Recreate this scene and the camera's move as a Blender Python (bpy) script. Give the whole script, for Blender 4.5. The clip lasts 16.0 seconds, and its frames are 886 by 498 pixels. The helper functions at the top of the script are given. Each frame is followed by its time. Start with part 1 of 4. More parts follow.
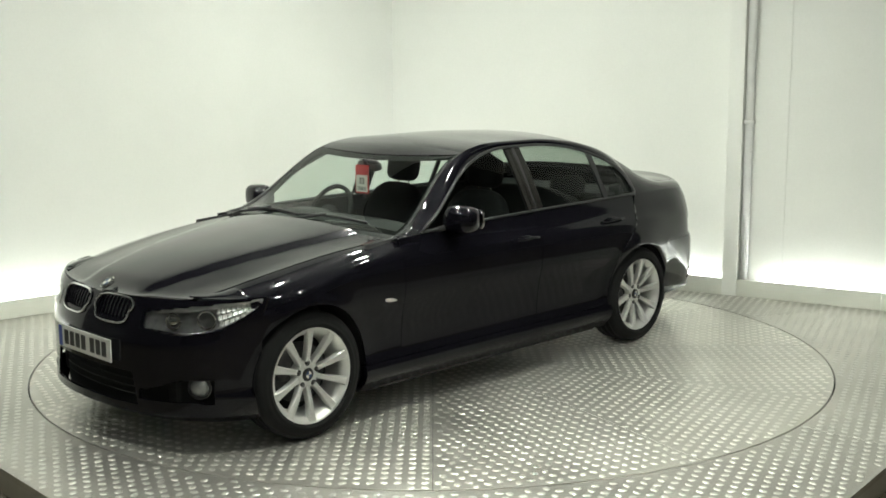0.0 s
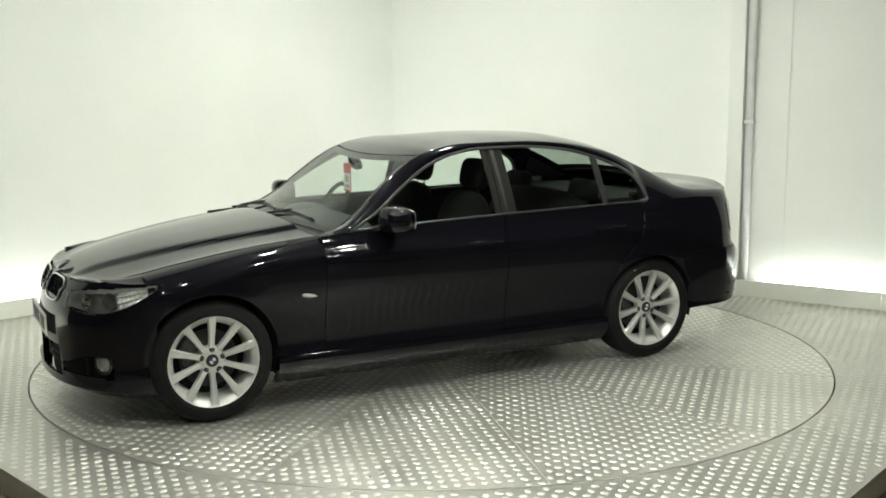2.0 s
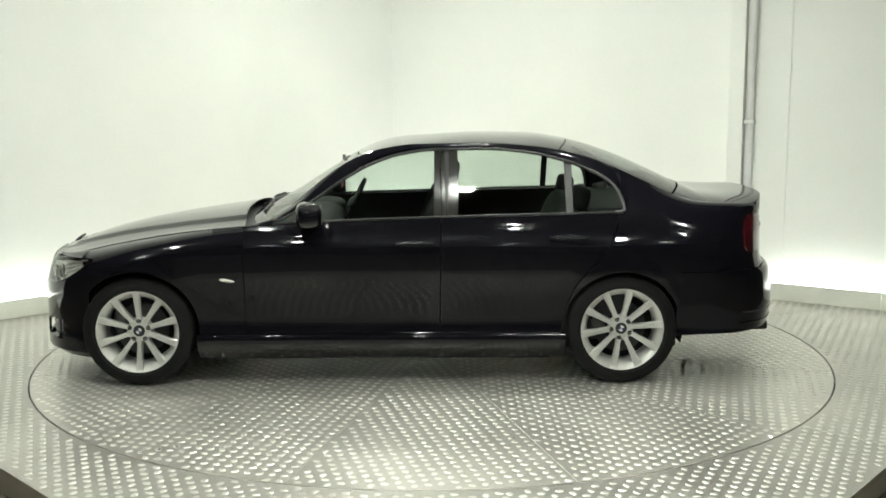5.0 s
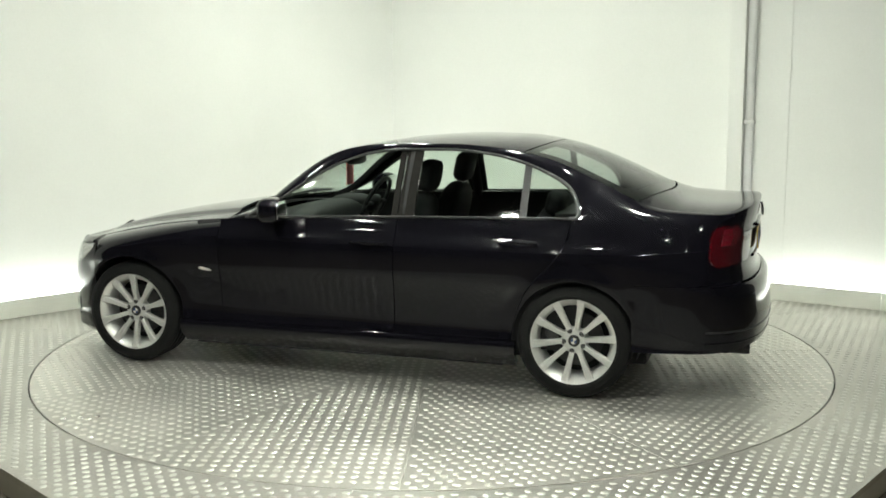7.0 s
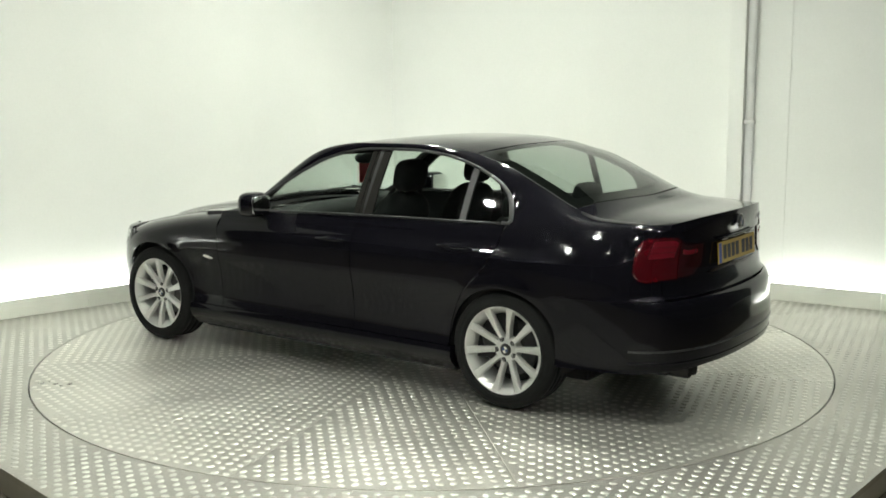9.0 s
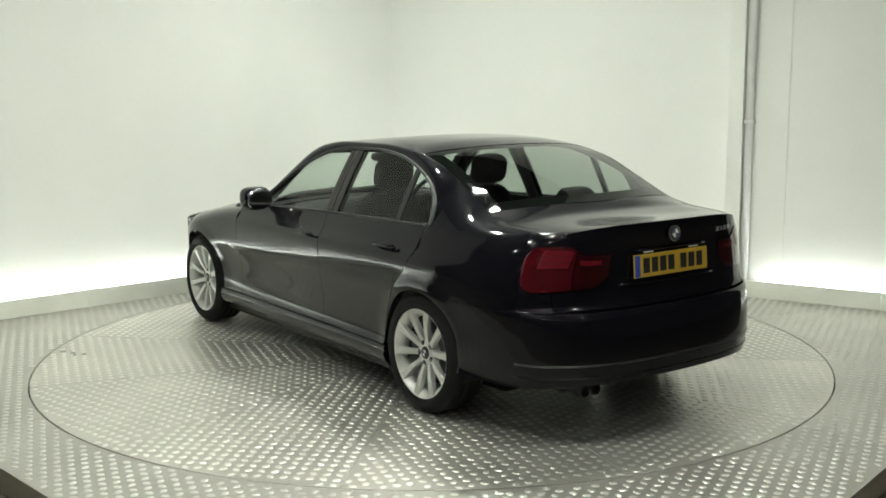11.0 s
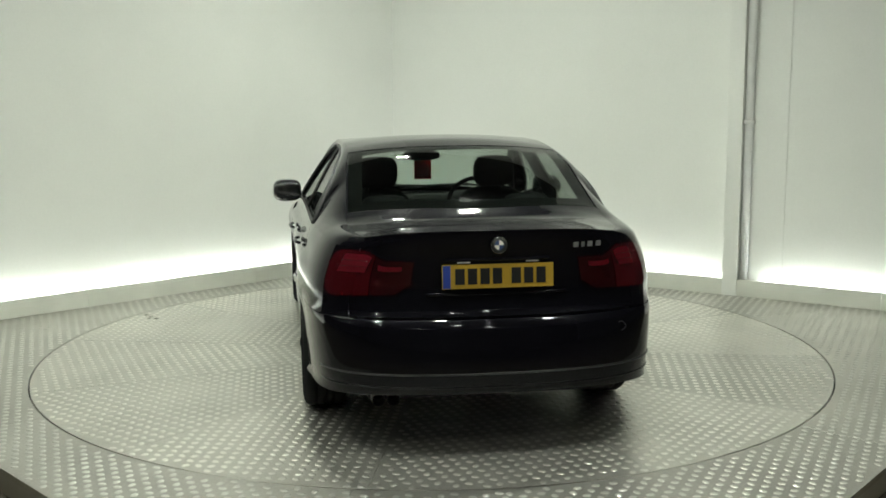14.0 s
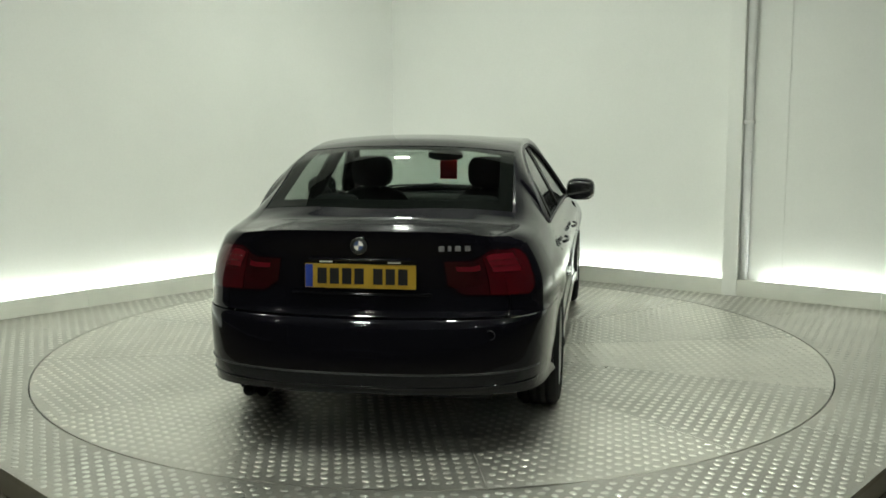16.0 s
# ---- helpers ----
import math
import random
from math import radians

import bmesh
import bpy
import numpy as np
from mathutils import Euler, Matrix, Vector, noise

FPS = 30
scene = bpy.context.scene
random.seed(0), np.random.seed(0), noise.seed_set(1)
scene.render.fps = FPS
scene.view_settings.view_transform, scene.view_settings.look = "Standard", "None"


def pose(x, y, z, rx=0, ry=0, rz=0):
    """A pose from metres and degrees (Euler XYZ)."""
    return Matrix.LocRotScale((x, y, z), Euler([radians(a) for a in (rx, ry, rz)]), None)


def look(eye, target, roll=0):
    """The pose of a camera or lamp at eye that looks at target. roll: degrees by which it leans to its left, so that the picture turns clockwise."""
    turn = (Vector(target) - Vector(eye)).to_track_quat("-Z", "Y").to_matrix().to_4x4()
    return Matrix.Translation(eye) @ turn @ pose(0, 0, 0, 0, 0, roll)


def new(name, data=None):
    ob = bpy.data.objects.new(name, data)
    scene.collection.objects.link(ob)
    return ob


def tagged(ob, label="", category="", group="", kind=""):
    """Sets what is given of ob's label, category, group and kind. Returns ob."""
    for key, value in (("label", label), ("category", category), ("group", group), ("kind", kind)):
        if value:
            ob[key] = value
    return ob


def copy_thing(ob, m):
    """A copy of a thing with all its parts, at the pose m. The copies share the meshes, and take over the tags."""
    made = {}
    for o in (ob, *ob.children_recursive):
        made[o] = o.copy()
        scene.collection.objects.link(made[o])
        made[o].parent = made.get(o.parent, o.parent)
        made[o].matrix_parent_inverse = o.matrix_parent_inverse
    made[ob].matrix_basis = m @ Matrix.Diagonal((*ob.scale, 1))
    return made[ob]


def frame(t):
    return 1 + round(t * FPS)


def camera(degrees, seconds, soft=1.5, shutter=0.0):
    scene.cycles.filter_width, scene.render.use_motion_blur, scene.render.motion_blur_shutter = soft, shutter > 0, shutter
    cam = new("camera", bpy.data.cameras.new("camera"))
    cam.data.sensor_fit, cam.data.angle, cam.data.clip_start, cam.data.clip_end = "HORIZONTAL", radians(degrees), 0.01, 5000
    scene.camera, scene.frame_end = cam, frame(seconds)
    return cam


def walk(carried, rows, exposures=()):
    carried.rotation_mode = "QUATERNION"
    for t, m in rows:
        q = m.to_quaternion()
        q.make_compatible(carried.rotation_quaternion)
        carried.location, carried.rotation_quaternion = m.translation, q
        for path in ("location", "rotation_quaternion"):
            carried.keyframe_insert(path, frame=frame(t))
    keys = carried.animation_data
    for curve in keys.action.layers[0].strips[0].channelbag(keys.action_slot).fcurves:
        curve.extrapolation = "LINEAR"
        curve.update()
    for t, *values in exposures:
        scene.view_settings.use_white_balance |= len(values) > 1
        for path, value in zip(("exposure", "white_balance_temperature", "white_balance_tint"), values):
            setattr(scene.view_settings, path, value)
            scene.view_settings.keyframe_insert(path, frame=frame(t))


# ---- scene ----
# camera: fixed on a stand in front of the turntable
EYE = Vector((0.0, -6.7774, 1.7083))
YAW, PITCH, ROLL = radians(0.5788), radians(-8.8454), -0.2551
AIM = EYE + Vector((math.sin(YAW) * math.cos(PITCH), math.cos(YAW) * math.cos(PITCH), math.sin(PITCH)))
cam = camera(45.19, 16.0, soft=1.7)
walk(cam, [(0.0, look(EYE, AIM, ROLL)), (16.0, look(EYE, AIM, ROLL))],
     exposures=[(0.0, 0.12, 6500, 10), (3.5, 0.28, 6500, 10), (9.0, 0.22, 6500, 10), (12.5, -0.19, 6500, 9), (16.0, -0.34, 6500, 5)])

# turning of the table: degrees at the start and per second
TURN_START, TURN_RATE = 224.887, -9.0356
TABLE_R = 2.468
CAR_OFF = (0.296, -0.007)

# ---- light ----
world = bpy.data.worlds.new("hall_dim")
scene.world = world
world.use_nodes = True
world.node_tree.nodes["Background"].inputs[0].default_value = (0.9, 1.0, 0.85, 1)
world.node_tree.nodes["Background"].inputs[1].default_value = 0.02

LAMP_TINT = (0.955, 1.0, 0.885)
TROUGH_POWER = 48.0
LAMP_POWER = 590.0


# ---- materials ----
def mat(name, base, rough=0.5, metal=0.0, vary=0.0, vary_scale=6.0, grain=0.0, grain_scale=250.0,
        bump=0.0, bump_scale=300.0, coat=0.0, coat_ior=1.5, coat_rough=0.05, spec=0.5, emit=0.0, rough_vary=0.0, alpha=1.0, trans=0.0, ior=1.45, random_tone=0.0):
    m = bpy.data.materials.new(name)
    m.use_nodes = True
    nt = m.node_tree
    b = nt.nodes["Principled BSDF"]
    b.inputs["Base Color"].default_value = (*base, 1)
    b.inputs["Roughness"].default_value = rough
    b.inputs["Metallic"].default_value = metal
    b.inputs["Specular IOR Level"].default_value = spec
    b.inputs["IOR"].default_value = ior
    b.inputs["Coat Weight"].default_value = coat
    b.inputs["Coat Roughness"].default_value = coat_rough
    b.inputs["Coat IOR"].default_value = coat_ior
    b.inputs["Transmission Weight"].default_value = trans
    b.inputs["Alpha"].default_value = alpha
    if emit:
        b.inputs["Emission Color"].default_value = (*base, 1)
        b.inputs["Emission Strength"].default_value = emit
    co = nt.nodes.new("ShaderNodeTexCoord").outputs["Object"]

    def noise_tex(scale, detail=4.0):
        n = nt.nodes.new("ShaderNodeTexNoise")
        n.inputs["Scale"].default_value = scale
        n.inputs["Detail"].default_value = detail
        nt.links.new(co, n.inputs["Vector"])
        return n.outputs["Fac"]

    def ranged(sock, lo, hi):
        r = nt.nodes.new("ShaderNodeMapRange")
        r.inputs["From Min"].default_value, r.inputs["From Max"].default_value = 0.25, 0.75
        r.inputs["To Min"].default_value, r.inputs["To Max"].default_value = lo, hi
        nt.links.new(sock, r.inputs["Value"])
        return r.outputs["Result"]

    def times(a, c):
        q = nt.nodes.new("ShaderNodeMath")
        q.operation = "MULTIPLY"
        nt.links.new(a, q.inputs[0])
        nt.links.new(c, q.inputs[1])
        return q.outputs[0]

    value = None
    if vary:
        value = ranged(noise_tex(vary_scale), 1 - vary, 1 + vary)
    if grain:
        g = ranged(noise_tex(grain_scale, 2.0), 1 - grain, 1 + grain)
        value = times(value, g) if value else g
    if random_tone:
        oi = nt.nodes.new("ShaderNodeObjectInfo")
        r = nt.nodes.new("ShaderNodeMapRange")
        r.inputs["To Min"].default_value, r.inputs["To Max"].default_value = 1 - random_tone, 1 + random_tone
        nt.links.new(oi.outputs["Random"], r.inputs["Value"])
        value = times(value, r.outputs["Result"]) if value else r.outputs["Result"]
    if value:
        hsv = nt.nodes.new("ShaderNodeHueSaturation")
        hsv.inputs["Color"].default_value = (*base, 1)
        nt.links.new(value, hsv.inputs["Value"])
        nt.links.new(hsv.outputs["Color"], b.inputs["Base Color"])
    if rough_vary:
        nt.links.new(ranged(noise_tex(vary_scale * 1.7), rough - rough_vary, rough + rough_vary), b.inputs["Roughness"])
    if bump:
        bn = nt.nodes.new("ShaderNodeBump")
        bn.inputs["Strength"].default_value = bump
        bn.inputs["Distance"].default_value = 0.002
        nt.links.new(noise_tex(bump_scale, 3.0), bn.inputs["Height"])
        nt.links.new(bn.outputs["Normal"], b.inputs["Normal"])
    return m


WALL_PAINT = mat("wall_paint", (0.80, 0.81, 0.77), rough=0.55, vary=0.03, vary_scale=1.2, grain=0.015, grain_scale=60, bump=0.06, bump_scale=180)
TRIM_PAINT = mat("trim_paint", (0.72, 0.73, 0.66), rough=0.45, vary=0.06, vary_scale=5, grain=0.02, bump=0.05)
CEILING_PAINT = mat("ceiling_paint", (0.045, 0.045, 0.045), rough=0.8, vary=0.05, vary_scale=2)
HALL_PAINT = mat("hall_paint", (0.11, 0.112, 0.115), rough=0.8, vary=0.15, vary_scale=1.5)
CONCRETE = mat("concrete", (0.11, 0.095, 0.07), rough=0.8, vary=0.25, vary_scale=3, grain=0.2, grain_scale=90, bump=0.3, bump_scale=120)
ALU_PLATE = mat("aluminium_plate", (0.61, 0.59, 0.54), rough=0.37, metal=0.8, vary=0.15, vary_scale=1.6, grain=0.08, grain_scale=60, rough_vary=0.08, bump=0.1, bump_scale=400, random_tone=0.13)
ALU_PLATFORM = mat("aluminium_platform_plate", (0.50, 0.485, 0.445), rough=0.40, metal=0.8, vary=0.15, vary_scale=1.3, grain=0.08, grain_scale=60, rough_vary=0.08, bump=0.1, bump_scale=400, random_tone=0.1)
ALU_STUD = mat("aluminium_stud", (0.84, 0.82, 0.765), rough=0.34, metal=0.8, vary=0.22, vary_scale=1.1, rough_vary=0.08)
ALU_WORN = mat("aluminium_worn_stud", (0.70, 0.69, 0.645), rough=0.38, metal=0.75, vary=0.25, vary_scale=0.9, rough_vary=0.08)
ALU_EDGE = mat("aluminium_edge", (0.55, 0.54, 0.50), rough=0.4, metal=0.8, vary=0.1)
GAP_DARK = mat("gap_dark", (0.02, 0.02, 0.02), rough=0.9)
PIPE_GREY = mat("pipe_grey", (0.72, 0.72, 0.70), rough=0.45, vary=0.05, vary_scale=8)
TUBE_GLOW = mat("tube_glow", (0.95, 1.0, 0.97), emit=TROUGH_POWER)
LAMP_GLOW = mat("lamp_glow", LAMP_TINT, emit=LAMP_POWER)
LAMP_CASE = mat("lamp_case", (0.7, 0.7, 0.68), rough=0.4, vary=0.03)


# ---- mesh helpers ----
def finish(bm, name, material, smooth=False):
    me = bpy.data.meshes.new(name)
    bm.to_mesh(me)
    bm.free()
    if smooth:
        me.polygons.foreach_set("use_smooth", [True] * len(me.polygons))
    if material:
        me.materials.append(material)
    return me


def thing(name, bm, material, label, category, group="", kind="", smooth=False):
    ob = new(name, finish(bm, name, material, smooth) if bm else None)
    return tagged(ob, label, category, group, kind)


def part(name, bm, material, parent, label="", smooth=False, m=None):
    ob = new(name, finish(bm, name, material, smooth))
    ob.parent = parent
    if m is not None:
        ob.matrix_basis = m
    return tagged(ob, label)


def box(bm, lo, hi, bevel=0.0, m=None):
    s = [hi[i] - lo[i] for i in range(3)]
    c = [(hi[i] + lo[i]) / 2 for i in range(3)]
    r = bmesh.ops.create_cube(bm, size=1.0)
    bmesh.ops.scale(bm, vec=s, verts=r["verts"])
    bmesh.ops.translate(bm, vec=c, verts=r["verts"])
    vs = r["verts"]
    if bevel:
        es = list({e for v in vs for e in v.link_edges})
        q = bmesh.ops.bevel(bm, geom=es, offset=bevel, segments=2, affect="EDGES", profile=0.6)
        vs = list({v for f in q["faces"] for v in f.verts} | {v for v in vs if v.is_valid})
    if m is not None:
        bmesh.ops.transform(bm, matrix=m, verts=vs)
    return vs


def new_box(lo, hi, bevel=0.0, m=None):
    bm = bmesh.new()
    box(bm, lo, hi, bevel, m)
    return bm


def prism(points, z0, z1):
    """An upright prism over a plan outline."""
    bm = bmesh.new()
    low = [bm.verts.new((x, y, z0)) for x, y in points]
    top = [bm.verts.new((x, y, z1)) for x, y in points]
    n = len(points)
    bm.faces.new(low[::-1])
    bm.faces.new(top)
    for i in range(n):
        bm.faces.new((low[i], low[(i + 1) % n], top[(i + 1) % n], top[i]))
    bmesh.ops.recalc_face_normals(bm, faces=bm.faces)
    return bm


def along(a, b):
    """A pose at plan point a whose x axis runs to b, and the length."""
    d = (b[0] - a[0], b[1] - a[1])
    return Matrix.Translation((a[0], a[1], 0)) @ Matrix.Rotation(math.atan2(d[1], d[0]), 4, "Z"), math.hypot(*d)


# ---- the booth ----
U_L, U_R = Vector((0.7501, 0.6614)), Vector((0.8452, -0.5345))   # run of the two walls
N_L, N_R = Vector((-0.6614, 0.7501)), Vector((0.5345, 0.8452))   # away from the room
FRONT = Vector((-0.358, 3.413))     # corner of the kick boards
TROUGH = 0.11
BACK = FRONT + Vector((-0.0109, 0.137))
LEFT_LEN, RIGHT_LEN = 6.2, 5.6
CEIL = 4.4
WALL_H = 4.4
KICK = 0.135


def wall_run(name, corner, u, n, length, sign):
    a, b = corner, corner + u * length * sign
    m, ln = along(a, b)
    out = 1 if (m.to_3x3() @ Vector((0, 1, 0))).to_2d().dot(n) > 0 else -1
    bm = new_box((-0.1, 0 if out > 0 else -0.15, -0.12), (ln, 0.15 if out > 0 else 0, WALL_H), m=m)
    return tagged(thing(name, bm, WALL_PAINT, "white painted smooth booth wall, lit from below", "wall"), kind="structure"), m, ln, out


wall_l, M_L, LN_L, OUT_L = wall_run("wall_west", BACK, U_L, N_L, LEFT_LEN, -1)
wall_r, M_R, LN_R, OUT_R = wall_run("wall_east", BACK, U_R, N_R, RIGHT_LEN, 1)


def kick_run(m, ln, out, x0, x1, sections):
    """Low boards in front of a light trough at the foot of a wall, with a tube in it."""
    s = -out
    for i in range(sections):
        a, b = x0 + (x1 - x0) * i / sections, x0 + (x1 - x0) * (i + 1) / sections
        y0, y1 = sorted((s * (TROUGH - 0.022), s * TROUGH))
        thing("kick_board", new_box((a + 0.001, y0, 0.0), (b - 0.001, y1, KICK), 0.003, m), TRIM_PAINT,
              "low white kick board hiding a light trough", "kick board", "kick boards at the wall foot", "structure")


def tube_light(m, out, a, b):
    y = -out * 0.045
    ob = thing("trough_light", None, None, "bright white fluorescent tube behind the kick board", "tube light", "tubes in the wall trough")
    bm = bmesh.new()
    bmesh.ops.create_cone(bm, cap_ends=True, segments=10, radius1=0.013, radius2=0.013, depth=b - a - 0.06,
                          matrix=m @ Matrix.Translation(((a + b) / 2, y, 0.085)) @ Matrix.Rotation(math.pi / 2, 4, "Y"))
    part("tube", bm, TUBE_GLOW, ob, "glowing white tube", True)
    for x in (a + 0.005, b - 0.03):
        part("end_cap", new_box((x, y - 0.018, 0.0), (x + 0.025, y + 0.018, 0.1), 0.003, m), LAMP_CASE, ob)


# the column stands a little along the east wall
COL0, COL1 = 3.285, 3.405
kick_run(M_L, LN_L, OUT_L, TROUGH * 1.28, LN_L, 4)
kick_run(M_R, LN_R, OUT_R, TROUGH * 1.28, COL0, 2)
kick_run(M_R, LN_R, OUT_R, COL1, LN_R, 2)
for a in (0.12, 1.62, 3.12, 4.62):
    tube_light(M_L, OUT_L, a, a + 1.47)
for a, b in ((0.12, 1.68), (1.70, 3.265), (3.56, 4.6), (4.62, 5.5)):
    tube_light(M_R, OUT_R, a, b)

yo = -OUT_R
y0, y1 = sorted((0.0, yo * (TROUGH + 0.005)))
column = thing("column", new_box((COL0, y0, 0.0), (COL1, y1, WALL_H), 0.004, M_R), WALL_PAINT,
               "square white boxed-in column on the booth wall", "column", kind="structure")
y0, y1 = sorted((0.0, yo * 0.008))
thing("wall_panel", new_box((COL1 + 0.07, y0, KICK - 0.1), (COL1 + 0.33, y1, WALL_H), 0.003, M_R), WALL_PAINT,
      "plain white upright wall panel beside the column", "wall panel", kind="structure")

# pipe beside the column
pipe = thing("pipe", None, None, "grey painted upright conduit pipe with a clip beside the column", "pipe")
py = yo * 0.05


def tube(bm, a, b, r, seg=16):
    a, b = Vector(a), Vector(b)
    d = b - a
    bmesh.ops.create_cone(bm, cap_ends=True, segments=seg, radius1=r, radius2=r, depth=d.length,
                          matrix=Matrix.Translation((a + b) / 2) @ d.to_track_quat("Z", "Y").to_matrix().to_4x4())


bm = bmesh.new()
tube(bm, (COL1 + 0.036, py, KICK), (COL1 + 0.036, py, WALL_H), 0.034)
bmesh.ops.transform(bm, matrix=M_R, verts=bm.verts)
part("tube", bm, PIPE_GREY, pipe, smooth=True)
part("clip", new_box((COL1 + 0.002, min(py - 0.04, py + 0.04), 1.38), (COL1 + 0.075, max(py - 0.04, py + 0.04), 1.415), 0.004, M_R), LAMP_CASE, pipe, "pale plastic clip")
part("clip", new_box((COL1 + 0.03, py - 0.055, 1.385), (COL1 + 0.085, py - 0.035, 1.41), 0.004, M_R), LAMP_CASE, pipe, "pale plastic clip")

# hall that closes the place round the booth
HX0, HX1, HY0, HY1 = -9.0, 9.0, -11.0, 5.6
for name, lo, hi in (("wall_south", (HX0, HY0 - 0.2, -0.12), (HX1, HY0, CEIL + 0.6)), ("wall_north", (HX0, HY1, -0.12), (HX1, HY1 + 0.2, CEIL + 0.6)),
                     ("wall_far_west", (HX0 - 0.2, HY0, -0.12), (HX0, HY1, CEIL + 0.6)), ("wall_far_east", (HX1, HY0, -0.12), (HX1 + 0.2, HY1, CEIL + 0.6))):
    thing(name, new_box(lo, hi), HALL_PAINT, "dark plain hall wall round the booth", "wall", kind="structure")
thing("ceiling", new_box((HX0, HY0, CEIL), (HX1, HY1, CEIL + 0.15)), CEILING_PAINT, "plain grey ceiling over the booth", "ceiling", kind="structure")
thing("floor", new_box((HX0, HY0, -0.32), (HX1, HY1, -0.12)), CONCRETE, "dark worn concrete floor below the platform", "floor", kind="structure")


def ceiling_lamp(x, y, rz, w, d, z=CEIL - 1.25):
    ob = thing("ceiling_lamp", None, None, "bright rectangular ceiling light with a pale case", "ceiling light", "lights over the turntable")
    m = pose(x, y, z, 0, 0, rz)
    part("case", new_box((-w / 2 - 0.03, -d / 2 - 0.03, 0.01), (w / 2 + 0.03, d / 2 + 0.03, 0.09), 0.006), LAMP_CASE, ob)
    part("diffuser", new_box((-w / 2, -d / 2, -0.012), (w / 2, d / 2, 0.008), 0.003), LAMP_GLOW, ob, "glowing white diffuser")
    for sx in (-1, 1):
        bm = bmesh.new()
        tube(bm, (sx * w * 0.4, 0, 0.09), (sx * w * 0.4, 0, CEIL - z), 0.006, 8)
        part("hanger", bm, PIPE_GREY, ob)
    ob.matrix_basis = m
    return ob


for x, y, rz in ((-0.35, 1.25, 0), (-0.9, -0.3, 90), (0.42, -0.2, 0), (-2.4, -1.6, 35), (0.2, -2.4, 0), (1.2, -0.8, -35), (-1.1, -2.9, 0), (1.5, -2.4, -20)):
    ceiling_lamp(x, y, rz, 0.135, 0.10)
# smaller ones towards the front of the hall
for x, y, rz in ((-1.7, -4.9, 0), (0.7, -4.6, 0), (2.7, -3.9, -20), (-3.1, -3.5, 25), (-0.3, -7.3, 0), (1.9, -6.6, 0)):
    ceiling_lamp(x, y, rz, 0.075, 0.06)

# ---- platform and turntable ----
PLATFORM = [(-1.1, -3.05), (1.33, -3.05), (4.35, 0.47), (FRONT.x, FRONT.y), (-4.12, 0.1)]


def inside(x, y, poly, margin=0.0):
    n = len(poly)
    for i in range(n):
        ax, ay = poly[i]
        bx, by = poly[(i + 1) % n]
        dx, dy = bx - ax, by - ay
        if (dx * (y - ay) - dy * (x - ax)) / math.hypot(dx, dy) < margin:
            return False
    return True


def studs(cells, z0, material, height=0.0037, half=0.0215, wide=0.0158):
    """Raised lozenges on cells (x, y, angle), each a low frustum."""
    base = np.array([(half * math.cos(k * math.tau / 8), wide * math.sin(k * math.tau / 8)) for k in range(8)])
    verts, faces = [], []
    for x, y, a in cells:
        c, s = math.cos(a), math.sin(a)
        k = len(verts)
        for f, z in ((1.0, z0), (0.82, z0 + height * 0.70), (0.45, z0 + height)):
            for bx, by in base * f:
                verts.append((x + bx * c - by * s, y + bx * s + by * c, z))
        faces.append(tuple(range(k + 16, k + 24)))
        for i in range(8):
            j = (i + 1) % 8
            for b in (k, k + 8):
                faces.append((b + i, b + j, b + 8 + j, b + 8 + i))
    me = bpy.data.meshes.new("studs")
    me.from_pydata(verts, [], faces)
    me.materials.append(material)
    me.polygons.foreach_set("use_smooth", [True] * len(me.polygons))
    return me


def single_studs(cells, parent, material):
    """The given cells as studs of their own that share one mesh."""
    me = studs([(0.0, 0.0, 0.0)], 0.0, material)
    for x, y, a in cells:
        ob = new("tread_stud", me)
        ob.parent = parent
        ob.matrix_basis = Matrix.Translation((x, y, -0.0005)) @ Matrix.Rotation(a, 4, "Z")


def lattice(x0, x1, y0, y1, pitch, ang):
    """Cells of a tread pattern over a plan box, alternately turned, the lattice itself turned by ang."""
    out = []
    cx, cy = (x0 + x1) / 2, (y0 + y1) / 2
    r = math.hypot(x1 - x0, y1 - y0) / 2
    n = int(r / pitch) + 1
    c, s = math.cos(ang), math.sin(ang)
    for i in range(-n, n + 1):
        for j in range(-n, n + 1):
            u, v = i * pitch, j * pitch
            x, y = cx + u * c - v * s, cy + u * s + v * c
            if x0 < x < x1 and y0 < y < y1:
                out.append((x, y, ang + (math.pi / 4 if (i + j) % 2 else -math.pi / 4)))
    return out


PITCH_T = 0.060
turntable = tagged(new("turntable"), "round aluminium tread plate turntable, worn, flush with the platform", "turntable")
